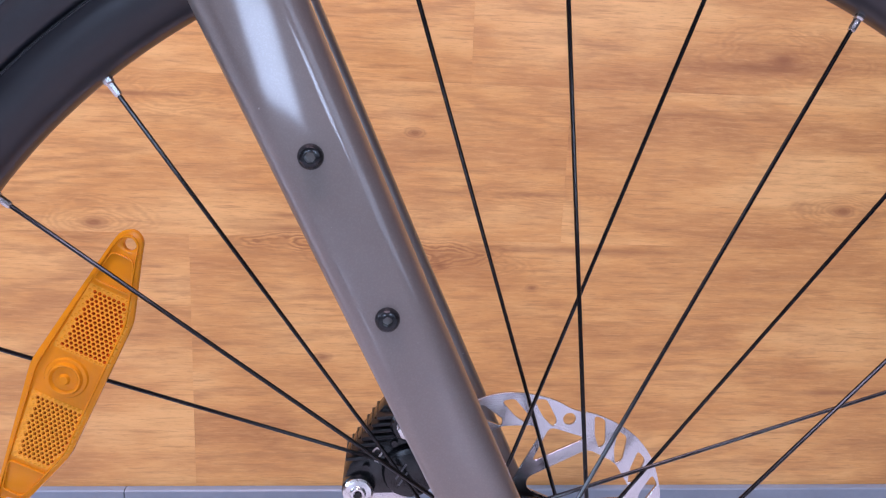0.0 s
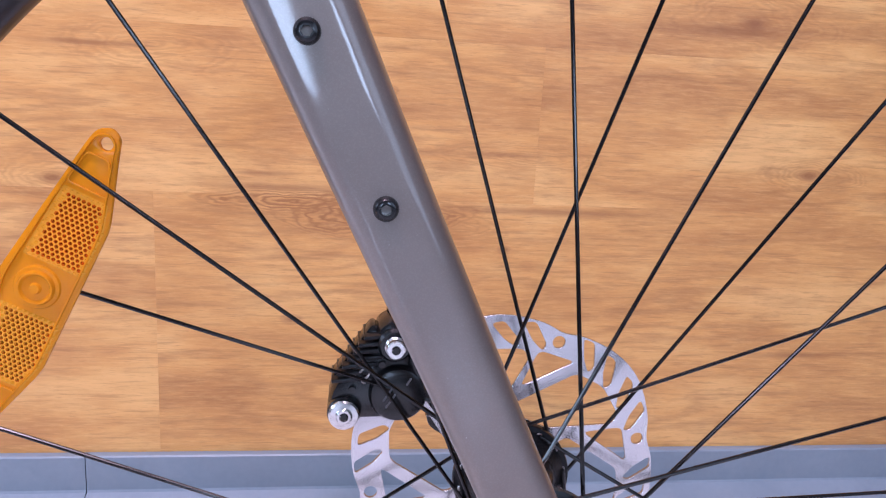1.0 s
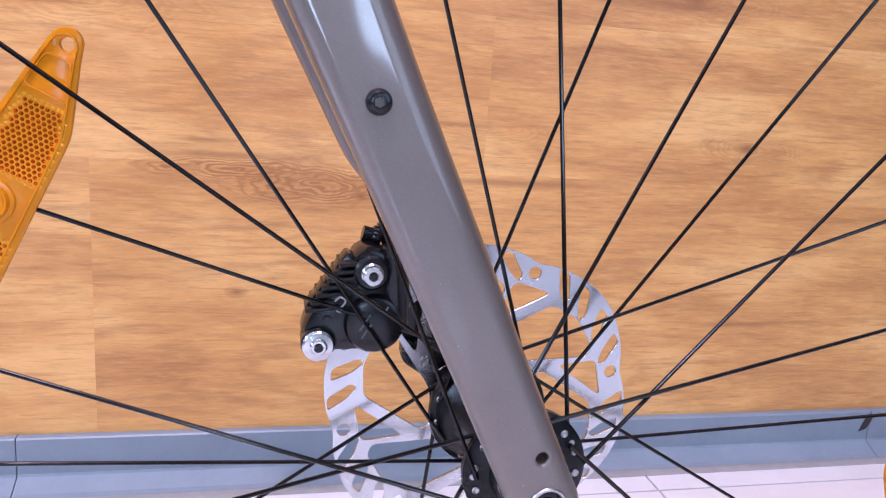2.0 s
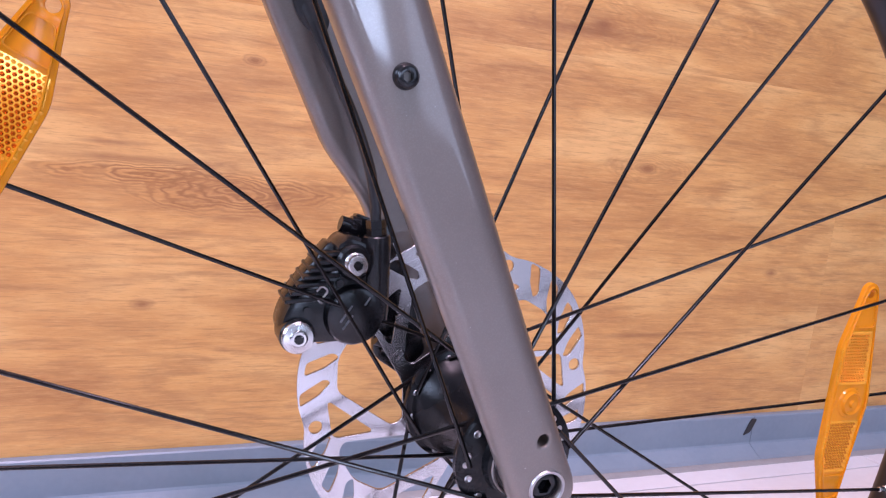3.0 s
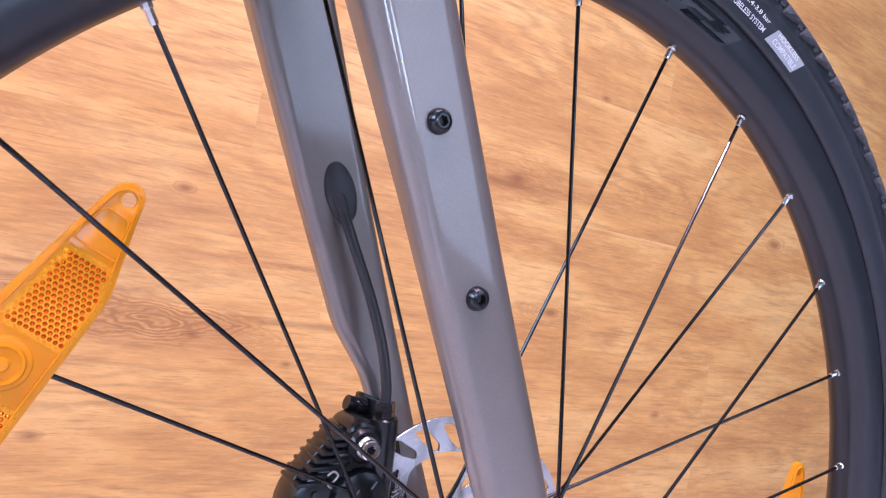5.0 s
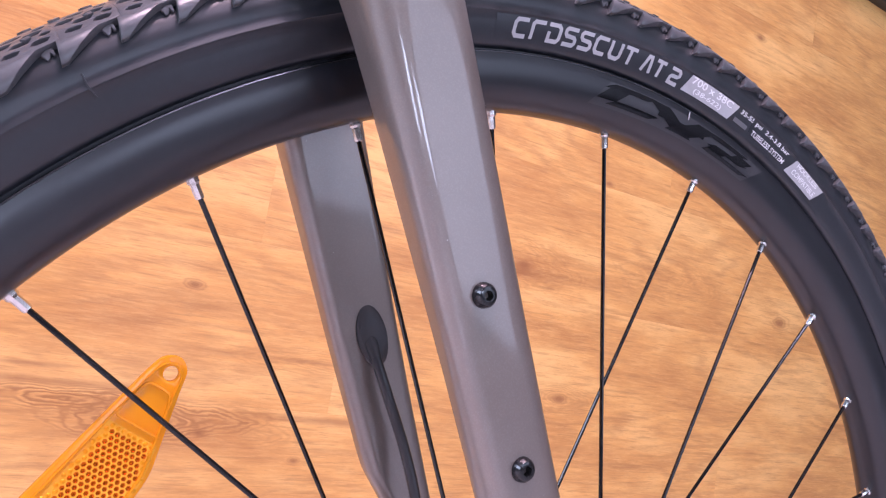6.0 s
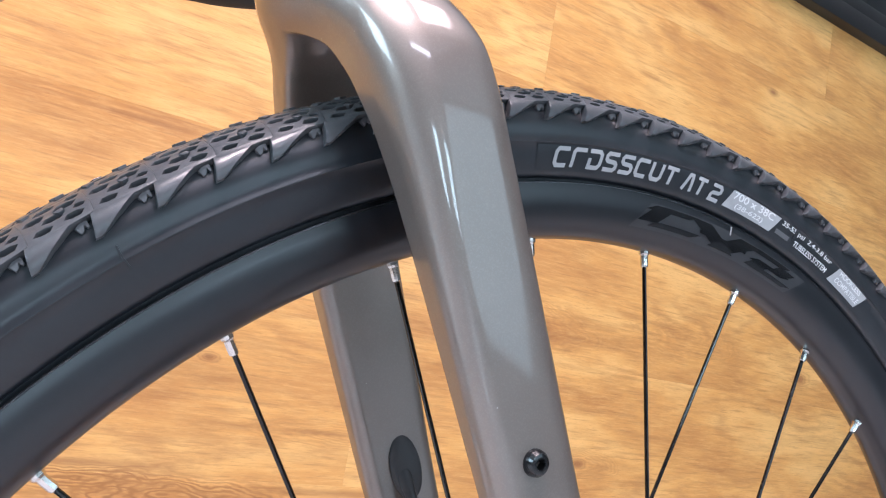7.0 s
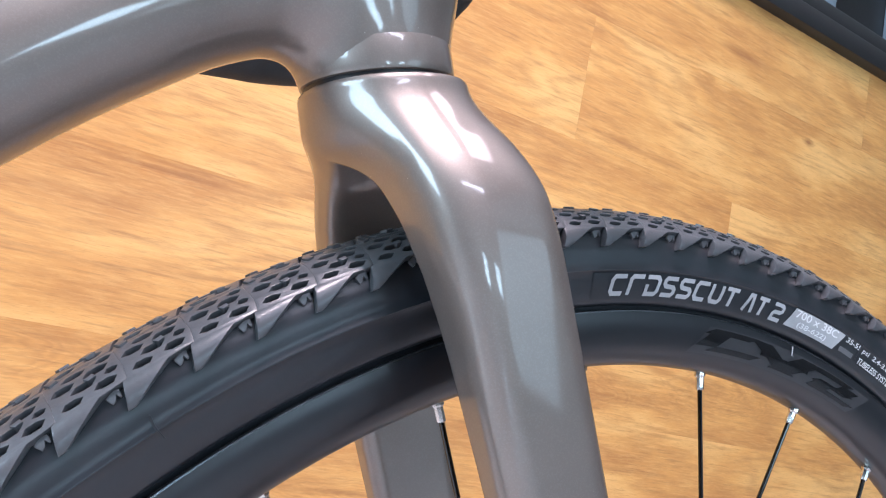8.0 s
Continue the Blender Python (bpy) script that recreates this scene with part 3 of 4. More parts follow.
part("axle_surround", moved(revolve(((0.0062, 0.0), (0.0064, -0.0005), (0.0073, -0.0005), (0.0077, 0.0002), (0.0078, 0.0010)), 40), Matrix.Translation((0, -0.0631, HUB.z))), M_ALLOY, fork, "bare silver ring round the axle end")
hexagon = [(0.0030 * math.cos(math.pi * i / 3), 0.0030 * math.sin(math.pi * i / 3)) for i in range(6)]
part("axle_socket", plate([circle(0, 0, 0.0056), hexagon], 0.0010, 0.0003, Matrix.Translation((0, -0.0600, HUB.z))), M_BOLT, fork)


def button_bolt(r, h, socket, flat=0.0):
    """A domed bolt head that faces -y, with a hex socket."""
    bm = revolve(((r * 0.98, 0.0), (r, -h * 0.3), (r * (0.93 + 0.05 * flat), -h * (0.68 + 0.1 * flat)), (r * (0.74 + 0.18 * flat), -h * (0.94 + 0.04 * flat)), (r * (0.55 + 0.27 * flat), -h), (socket * 1.08, -h)), 28)
    hexa = [(socket * math.cos(math.pi * i / 3), socket * math.sin(math.pi * i / 3)) for i in range(6)]
    top = [bm.verts.new((x, -h, z)) for x, z in hexa]
    low = [bm.verts.new((x, -h * 0.2, z)) for x, z in hexa]
    for i in range(6):
        bm.faces.new((top[i], top[(i + 1) % 6], low[(i + 1) % 6], low[i]))
    bm.faces.new(low)
    rim = [v for v in bm.verts if abs(v.co.y + h) < 1e-7 and abs(math.hypot(v.co.x, v.co.z) - socket * 1.08) < 1e-6]
    rim.sort(key=lambda v: math.atan2(v.co.z, v.co.x))
    order = sorted(top, key=lambda v: math.atan2(v.co.z, v.co.x))
    for i, v in enumerate(rim):
        w = rim[(i + 1) % len(rim)]
        a = min(order, key=lambda o: (o.co - v.co).length)
        b = min(order, key=lambda o: (o.co - w.co).length)
        if a is b:
            bm.faces.new((v, w, a))
        else:
            bm.faces.new((v, w, b, a))
    return bm


boss_bolt = part("bolt", button_bolt(0.0044, 0.0044, 0.0019), M_BOLT, fork, "glossy black button-head bolt")
boss_bolt.matrix_basis = pose(-0.0980, -0.0586, 0.5496)
again(boss_bolt, pose(-0.0714, -0.0595, 0.4946, 0, 25, 0))

grommet = revolve(((0.0, -0.0022), (0.004, -0.0021), (0.0062, -0.0014), (0.0072, 0.0), (0.0072, 0.003)), 32)
grommet = part("grommet", moved(grommet, Matrix.Diagonal((1, 1, 2.0, 1))), M_GROMMET, fork, "oval black rubber cable grommet")
grommet.matrix_basis = pose(-0.0835, 0.0430, 0.5262, 0, -25.5, 0) @ Matrix.Rotation(radians(-2), 4, "X")


# frame: head tube, down tube and top tube flow into one another
DOWN = curve_points(((-0.178, 0, 0.742), (-0.225, 0, 0.7185), (-0.252, 0, 0.6975), (-0.292, 0, 0.6560), (-0.40, 0, 0.530), (-0.62, 0, 0.270)), 12)
TOP = (Vector((-0.215, 0, 0.815)), Vector((-0.66, 0, 0.745)))


def pipe(x, y, z, line, radius):
    out = None
    for a, b in zip(line, line[1:]):
        ab = b - a
        h = np.clip(((x - a.x) * ab.x + (z - a.z) * ab.z) / ab.length_squared, 0, 1)
        d = np.sqrt((x - a.x - h * ab.x) ** 2 + y**2 + (z - a.z - h * ab.z) ** 2) - radius
        out = d if out is None else np.minimum(out, d)
    return out


def frame_field(x, y, z):
    t, rad = steer_frame(x, y, z)
    radius = 0.0258 - 0.004 * np.clip(t / 0.12, 0, 1)
    d = smax(np.maximum(rad - radius, t - 0.125), 0.0022 - t, 0.0015)
    keep = np.minimum(0.0022 - t, 0.031 - rad)
    for line, r in ((DOWN, 0.0212), (TOP, 0.0165)):
        d = smin(d, smax(pipe(x, y, z, line, r), keep, 0.002), 0.016)
    return smax(d, 0.0208 - rad, 0.002)


part("frame", solid("frame", frame_field, (-0.66, -0.028, 0.255), (-0.13, 0.028, 0.84), 0.0023), M_FORK, bicycle, "taupe-grey metallic head tube, down tube and top tube", smooth=False)
cup = part("head_tube_rim", revolve(((0.0236, 0.0016), (0.0252, 0.0014), (0.0258, 0.0017), (0.02605, 0.0024), (0.02605, 0.0040), (0.0257, 0.0120), (0.0250, 0.0135)), 96), M_FORK, bicycle)
cup.matrix_basis = Matrix.Translation(SEAM) @ STEER.to_track_quat("Y", "Z").to_matrix().to_4x4()
headset = part("headset_seal", revolve(((0.0245, -0.004), (0.0245, 0.006)), 64), M_HOSE, bicycle, "black lower headset seal")
headset.matrix_basis = Matrix.Translation(SEAM) @ STEER.to_track_quat("Y", "Z").to_matrix().to_4x4()

# drop handlebar on its stem, the far drop showing its wrapped underside
clamp = SEAM + STEER * 0.175 + Vector((0.085, 0, 0.046))
bar_keys = [clamp + Vector(v) for v in ((0, 0, 0), (0, 0.09, 0), (0.005, 0.165, 0.0), (0.035, 0.197, -0.001), (0.085, 0.205, 0.012), (0.094, 0.213, -0.024), (0.070, 0.221, -0.070), (0.012, 0.228, -0.120), (-0.095, 0.236, -0.143))]
bar_line = curve_points(bar_keys, 12)
handlebar = part("handlebar", tube([Vector((p.x, -p.y, p.z)) for p in bar_line[:0:-1]] + bar_line, 0.0125, 16), M_CALIPER, bicycle, "black drop handlebar wrapped in black tape")
for sgn in (1, -1):
    run = [Vector((p.x, p.y * sgn, p.z)) for p in bar_line[26:]]
    rads = [0.0165 + 0.0004 * ((i % 4) / 3.0) for i in range(len(run))]
    part("bar_tape", tube(run, rads, 20), M_TAPE, handlebar, "black bar tape wound in overlapping turns")
stem = part("stem", tube([SEAM + STEER * 0.165, SEAM + STEER * 0.165 + Vector((0.03, 0, 0.008)), clamp], [0.019, 0.0165, 0.0175], 24), M_CALIPER, bicycle, "black stem")
part("steerer_cap", tube([SEAM + STEER * 0.12, SEAM + STEER * 0.192], 0.0185, 28), M_CALIPER, stem)

# ---- wheel ----
RIM_BEAD = ((0.3065, 0.0112), (0.3098, 0.0122), (0.3103, 0.0140))
RIM_FLANK = curve_points([(r, y, 0) for r, y in ((0.3097, 0.0149), (0.3055, 0.0152), (0.3005, 0.0147), (0.2955, 0.0131), (0.2915, 0.0098), (0.2888, 0.0055), (0.2880, 0.0))], 4)
RIM_PROFILE = RIM_BEAD + tuple((p.x, p.y) for p in RIM_FLANK)
rim = part("rim", moved(revolve(RIM_PROFILE + tuple((r, -y) for r, y in RIM_PROFILE[-2::-1]), 288, closed=True), Matrix.Translation(HUB)), M_RIM, bicycle, "satin black alloy rim")

# bright line of light on the black rim edge, drawn as a paler band
part("rim_lip", moved(revolve(((0.3095, -0.01512), (0.3100, -0.01498), (0.3104, -0.0143)), 224), Matrix.Translation(HUB)), M_LIP_GLINT, rim, "thin rim edge, lightened to stand in for its highlight")

RC, RA, RB = 0.3302, 0.0192, 0.0163


def tyre_skin(phi, lift=0.0):
    """Radius and y on the tyre, phi degrees from the crown towards -y."""
    return RC + (RB + lift) * math.cos(radians(phi)), -(RA + lift) * math.sin(radians(phi))


half = [tyre_skin(p) for p in range(0, 96, 5)]
rib = [(0.3258, -0.0190), (0.3255, -0.0193), (0.3250, -0.0193), (0.3247, -0.0188)]
half += rib + [(0.3210, -0.0182), (0.3165, -0.0168), (0.3135, -0.0155), (0.3122, -0.0144), (0.3115, -0.0120), (0.3085, -0.0114)]
SIDE = half[18:]
tyre = part("tyre", moved(revolve(tuple((r, -y) for r, y in half[:0:-1]) + tuple(half), 224), Matrix.Translation(HUB)), M_TYRE, bicycle, "black rubber gravel tyre, lettered on the sidewall", sharp=50)


def side_y(r):
    """y of the -y sidewall at a radius."""
    rs, ys = [q[0] for q in SIDE][::-1], [q[1] for q in SIDE][::-1]
    return float(np.interp(r, rs, ys))


PITCH, FIRST = 360 / 114, 98.42
TOP_OF_TREAD = table(((-30, 0.0023), (0, 0.0023), (40, 0.0024), (56, 0.0030), (68, 0.0040), (75, 0.0036), (80, 0.0022)), 3)
ACROSS, DOWNWARD = 0.0193, 0.00031


def tread_block(outline, pockets, top=TOP_OF_TREAD, sign=1):
    """Raised rubber with sunken pockets: outlines in (share of the pitch, degrees from the crown), wrapped on the tyre."""
    half = 0.002
    loops = [[(v * ACROSS, p * DOWNWARD) for v, p in loop] for loop in [outline] + pockets]
    bm = plate(loops, half, 0.00012)
    zs = [v.co.z for v in bm.verts]
    for k in range(1, 14):
        z = -20 * DOWNWARD + k * 7.5 * DOWNWARD
        if min(zs) < z < max(zs):
            bmesh.ops.bisect_plane(bm, geom=bm.verts[:] + bm.edges[:] + bm.faces[:], plane_co=(0, 0, z), plane_no=(0, 0, 1))
    for v in bm.verts:
        p = v.co.z / DOWNWARD
        t = (half - v.co.y) / (2 * half)
        r, y = tyre_skin(p, -0.0008 + (float(top(p)) + 0.0008) * t)
        a = -radians(PITCH * v.co.x / ACROSS)
        v.co = (r * math.cos(a), y * sign, r * math.sin(a))
    return bm


SHOULDER = [(0.25, 20), (1.25, 20), (1.25, 44), (1.20, 56.5), (1.13, 57.5), (0.80, 58.5), (0.12, 79), (0.0, 79), (0.135, 57.5), (0.20, 56.5), (0.25, 44)]
CENTRE = [(0.25, 19.8), (0.42, 4), (0.25, -19.8), (1.21, -19.8), (1.38, -4), (1.21, 19.8)]


def pit(v, p, wide=0.17, high=3.4):
    """A slanting, angular recess."""
    return [(v - wide, p + 0.35 * high), (v - 0.5 * wide, p - high), (v + 0.35 * wide, p - high), (v + wide, p - 0.35 * high), (v + 0.5 * wide, p + high), (v - 0.35 * wide, p + high)]


PITS = [pit(0.48, 51.5, 0.16, 3.0), pit(0.96, 50, 0.17), pit(0.70, 42.2, 0.19), pit(1.10, 41.0, 0.10, 2.6), pit(0.46, 34.5), pit(0.93, 33.5, 0.19), pit(0.66, 26, 0.18, 3.0), pit(1.09, 25.5, 0.12, 2.8)]
DIPS = [pit(0.58, 13.5), pit(1.00, 12.5, 0.14), pit(0.78, 4.5, 0.19), pit(0.60, -5, 0.13), pit(1.06, -4.5, 0.18), pit(0.80, -13, 0.2)]
PEGS = [[(0.30, 17), (0.44, 16), (0.48, 21), (0.36, 23)], [(0.84, 6), (1.02, 4), (1.06, 9), (0.92, 11)], [(0.50, -10), (0.66, -12), (0.70, -7), (0.56, -5)], [(0.74, 37.5), (0.88, 36.5), (0.90, 40), (0.80, 41)]]
PEG_TOP = table(((-30, 0.0029), (0, 0.0030), (40, 0.0030), (60, 0.0030)), 3)
NUB = [(0.84, 61), (0.93, 58.5), (1.05, 58.5), (1.04, 65), (1.01, 65.5), (0.985, 61.5), (0.94, 66), (0.885, 67.5)]
NUB_TOP = table(((50, 0.0020), (60, 0.0017), (70, 0.0003)), 3)
SHAPES = [lambda: tread_block(SHOULDER, PITS), lambda: join(tread_block(CENTRE, DIPS), *(tread_block(q, [], PEG_TOP) for q in PEGS)), lambda: tread_block(SHOULDER, PITS, sign=-1), lambda: tread_block(NUB, [], NUB_TOP)]
rest = bmesh.new()
for make in SHAPES:
    first = None
    me = bpy.data.meshes.new("piece")
    b = make()
    b.to_mesh(me)
    b.free()
    for i in range(114):
        a = (FIRST + i * PITCH) % 360
        if 44 <= a <= 162:
            if first is None:
                first = part("tread_block", make(), M_TREAD, tyre, sharp=40)
                first.matrix_basis = about_hub(a)
            else:
                again(first, about_hub(a))
        else:
            k = len(rest.verts)
            rest.from_mesh(me)
            rest.verts.ensure_lookup_table()
            bmesh.ops.transform(rest, matrix=about_hub(a), verts=rest.verts[k:])
    bpy.data.meshes.remove(me)
tagged(part("tread", rest, M_TREAD, tyre, sharp=40), kind="stuff")

# small rubber vents and a mould mark on the sidewall
for a, r in ((132.5, 0.3262), (76.5, 0.3215), (150.3, 0.3262)):
    b = tube([(r - 0.004, side_y(r - 0.004) - 0.0002, 0), (r, side_y(r) - 0.0004, 0.0006), (min(r + 0.0035, 0.3302), -0.0197, 0.0002)], 0.00032, 6)
    part("mould_whisker", b, M_TYRE, tyre).matrix_basis = about_hub(a)


def ring_patch(a0, a1, r0, r1, lift, yfun, n=None, slant=0.0):
    """A thin curved patch on a flank between two angles (degrees) and two radii."""
    n = n or max(2, int(abs(a1 - a0) / 1.0))
    bm = bmesh.new()
    rows = []
    for i in range(n + 1):
        row = []
        for j in range(5):
            k = j / 4
            a = radians(a0 + (a1 - a0) * i / n + slant * (k - 0.5))
            r = r0 + (r1 - r0) * k
            row.append(bm.verts.new((r * math.cos(a), yfun(r) - lift, r * math.sin(a))))
        rows.append(row)
    for a, b in zip(rows, rows[1:]):
        for j in range(4):
            bm.faces.new((a[j], a[j + 1], b[j + 1], b[j]))
    return moved(bm, Matrix.Translation(HUB))


def bent_text(body, a0, a1, r0, r1, lift, yfun, shear=0.0, bold=0.0):
    """Lettering laid along a flank from angle a0 to a1, its feet at r0 and its tops at r1."""
    cu = bpy.data.curves.new("text", "FONT")
    cu.body, cu.shear, cu.offset = body, shear, bold
    ob = bpy.data.objects.new("text", cu)
    scene.collection.objects.link(ob)
    me = bpy.data.meshes.new_from_object(ob.evaluated_get(bpy.context.evaluated_depsgraph_get()))
    bpy.data.objects.remove(ob)
    bm = bmesh.new()
    bm.from_mesh(me)
    bpy.data.meshes.remove(me)
    xs, ys = [v.co.x for v in bm.verts], [v.co.y for v in bm.verts]
    x0, x1, y0, y1 = min(xs), max(xs), min(ys), max(ys)
    for k in range(1, 4):
        bmesh.ops.bisect_plane(bm, geom=bm.verts[:] + bm.edges[:] + bm.faces[:], plane_co=(0, y0 + (y1 - y0) * k / 4, 0), plane_no=(0, 1, 0))
    for v in bm.verts:
        a = radians(a0 + (a1 - a0) * (v.co.x - x0) / (x1 - x0))
        r = r0 + (r1 - r0) * (v.co.y - y0) / (y1 - y0)
        v.co = (r * math.cos(a), yfun(r) - lift, r * math.sin(a))
    return moved(bm, Matrix.Translation(HUB))


part("lettering_field", ring_patch(105.4, 63.2, 0.3142, 0.3240, 0.00025, side_y), M_TYRE, tyre, "smooth moulded lettering field")
SQUARE_GLYPHS = {
    "c": [[(1.0, 0.93), (0.22, 0.93), (0.07, 0.75), (0.07, 0.22), (0.22, 0.07), (0.92, 0.07)]],
    "r": [[(0.10, 0.0), (0.10, 0.80), (0.24, 0.93), (1.0, 0.93)]],
    "o": [[(0.09, 0.55), (0.09, 0.07), (0.76, 0.07), (0.92, 0.24), (0.92, 0.77), (0.76, 0.93), (0.0, 0.93)]],
    "s": [[(1.0, 0.93), (0.22, 0.93), (0.09, 0.80), (0.09, 0.64), (0.22, 0.52), (0.78, 0.48), (0.91, 0.36), (0.91, 0.20), (0.78, 0.07), (0.0, 0.07)]],
    "u": [[(0.09, 1.0), (0.09, 0.24), (0.24, 0.07), (0.76, 0.07), (0.91, 0.24), (0.91, 1.0)]],
    "t": [[(0.0, 0.93), (1.0, 0.93)], [(0.5, 0.86), (0.5, 0.0)]],
    "a": [[(0.0, 0.0), (0.36, 0.93), (0.66, 0.93), (0.86, 0.0)]],
    "2": [[(0.0, 0.93), (0.78, 0.93), (0.91, 0.80), (0.91, 0.62), (0.78, 0.52), (0.22, 0.48), (0.09, 0.36), (0.09, 0.07), (1.0, 0.07)]],
}


def stroke(points, wide, tall, heavy):
    """A mitred band along a line given in shares of a letter's box, in metres."""
    pts = [Vector((x * wide, y * tall)) for x, y in points]
    left, right = [], []
    for i, p in enumerate(pts):
        u = (p - pts[i - 1]).normalized() if i else (pts[1] - p).normalized()
        v = (pts[i + 1] - p).normalized() if i + 1 < len(pts) else u
        n = Vector((-(u + v).y, (u + v).x)).normalized()
        k = heavy / 2 / max(0.5, n.dot(Vector((-u.y, u.x))))
        left.append(p + n * k)
        right.append(p - n * k)
    return left, right


def square_lettering(words, a0, a1, r0, r1, lift, yfun, shear=0.18):
    """Squared, slanting stroke letters along a flank; words are (text, start, end) in shares of the run."""
    tall, bm = r1 - r0, bmesh.new()
    mid = (r0 + r1) / 2
    run = radians(a0 - a1) * mid
    for text, f0, f1 in words:
        cell = (f1 - f0) * run / len(text)
        for i, letter in enumerate(text):
            for line in SQUARE_GLYPHS[letter]:
                dense = [Vector(line[0])]
                for p, q in zip(line, line[1:]):
                    dense += [Vector(p).lerp(Vector(q), k / 3) for k in (1, 2, 3)]
                sides = stroke(dense, cell * 0.80, tall, 0.00165)
                rows = []
                for side in sides:
                    row = []
                    for p in side:
                        along_run = f0 * run + i * cell + p.x + shear * p.y
                        a, r = radians(a0) - along_run / mid, r0 + p.y
                        row.append(bm.verts.new((r * math.cos(a), yfun(r) - lift, r * math.sin(a))))
                    rows.append(row)
                for k in range(len(rows[0]) - 1):
                    bm.faces.new((rows[0][k], rows[0][k + 1], rows[1][k + 1], rows[1][k]))
    return moved(bm, Matrix.Translation(HUB))


part("lettering", square_lettering((("crosscut", 0.0, 0.712), ("at", 0.748, 0.900), ("2", 0.925, 1.008)), 104.0, 86.5, 0.3157, 0.3231, 0.00055, side_y), M_PRINT, tyre, "grey printed squared lettering", smooth=False)
part("size_field", ring_patch(85.6, 79.2, 0.3158, 0.3243, 0.00050, side_y, slant=-0.8), M_PRINT, tyre, "grey printed size field")
part("lettering", bent_text("700 x 38C", 85.1, 79.7, 0.3204, 0.3239, 0.00085, side_y, 0.1, 0.015), M_WHITE, tyre, "white size lettering", smooth=False)
part("lettering", bent_text("(38-622)", 84.6, 80.9, 0.3163, 0.3192, 0.00085, side_y, 0.1, 0.015), M_WHITE, tyre, "white size lettering", smooth=False)
part("lettering", bent_text("35-55 psi  2.4-3.8 bar", 78.5, 70.8, 0.3211, 0.3242, 0.00055, side_y, 0.15, 0.015), M_WHITE, tyre, "white pressure lettering", smooth=False)
part("print_bar", ring_patch(78.9, 77.0, 0.3168, 0.3190, 0.00055, side_y), M_PRINT_DARK, tyre)
part("lettering", bent_text("TUBELESS SYSTEM", 76.2, 70.9, 0.3167, 0.3194, 0.00055, side_y, 0.15, 0.015), M_WHITE, tyre, "white lettering", smooth=False)
part("size_field", ring_patch(69.9, 64.9, 0.3156, 0.3243, 0.00050, side_y, slant=-0.8), M_PRINT, tyre, "grey printed note field")
part("lettering", bent_text("HOOKLESS", 69.2, 65.6, 0.3211, 0.3240, 0.00085, side_y, 0.1, 0.015), M_WHITE, tyre, "white lettering", smooth=False)
part("lettering", bent_text("COMPATIBLE", 69.4, 65.3, 0.3170, 0.3198, 0.00085, side_y, 0.1, 0.015), M_WHITE, tyre, "white lettering", smooth=False)


def rim_y(r):
    rs, ys = [q[0] for q in RIM_PROFILE[3:]][::-1], [q[1] for q in RIM_PROFILE[3:]][::-1]
    return -float(np.interp(r, rs, ys))


part("decal", ring_patch(94.6, 73.6, 0.2952, 0.3065, 0.00018, rim_y, slant=-2.0), M_DECAL_EDGE, rim, "dark grey rim decal field")
for a0, a1, r0, r1, sl in (
    (93.6, 88.6, 0.3037, 0.3059, -1.2), (94.2, 92.0, 0.2985, 0.3039, -1.4), (93.2, 88.0, 0.2967, 0.2989, -1.2),
    (87.2, 84.6, 0.2965, 0.3057, 3.6), (84.4, 81.6, 0.2965, 0.3057, -3.8), (87.6, 81.4, 0.3001, 0.3017, 0.0),
    (80.6, 75.6, 0.3037, 0.3059, -1.2), (77.0, 74.8, 0.3007, 0.3043, -1.2), (80.2, 75.4, 0.2997, 0.3015, -1.2), (80.6, 78.4, 0.2967, 0.3003, -1.2), (80.0, 74.8, 0.2965, 0.2983, -1.2),
):
    part("decal_shape", ring_patch(a0, a1, r0, r1, 0.00045, rim_y, slant=sl), M_DECAL, rim)
part("decal_tick", ring_patch(84.05, 83.9, 0.3047, 0.3089, 0.0006, rim_y), M_PRINT, rim)

# hub
FL_R, FL_L, HOLE_R, HOLE_L = -0.0345, 0.0222, 0.0220, 0.0254
hub_profile = (
    (0.0, -0.0490), (0.0068, -0.0490), (0.0085, -0.0478), (0.0090, -0.0440), (0.0125, -0.0430), (0.0150, -0.0415), (0.0158, -0.0372),
    (0.0250, -0.0358), (0.0264, -0.0350), (0.0264, -0.0320), (0.0250, -0.0312), (0.0195, -0.0300), (0.0160, -0.0230), (0.0150, -0.0100), (0.0165, 0.0040),
    (0.0205, 0.0140), (0.0262, 0.0200), (0.0286, 0.0206), (0.0290, 0.0215), (0.0290, 0.0238), (0.0282, 0.0246), (0.0215, 0.0262), (0.0205, 0.0400), (0.0120, 0.0420), (0.0090, 0.0490), (0.0, 0.0490),
)
hub = part("hub", moved(revolve(hub_profile, 80), Matrix.Translation(HUB)), M_HUB, bicycle, "glossy black front hub", sharp=30)
ring = part("seal_ring", moved(revolve(((0.0128, -0.0434), (0.0136, -0.0437), (0.0140, -0.0428)), 48), Matrix.Translation(HUB)), M_ALLOY, hub)

# spokes: fourteen a side, crossed twice
N_SPOKES, PHI0 = 28, 142.3


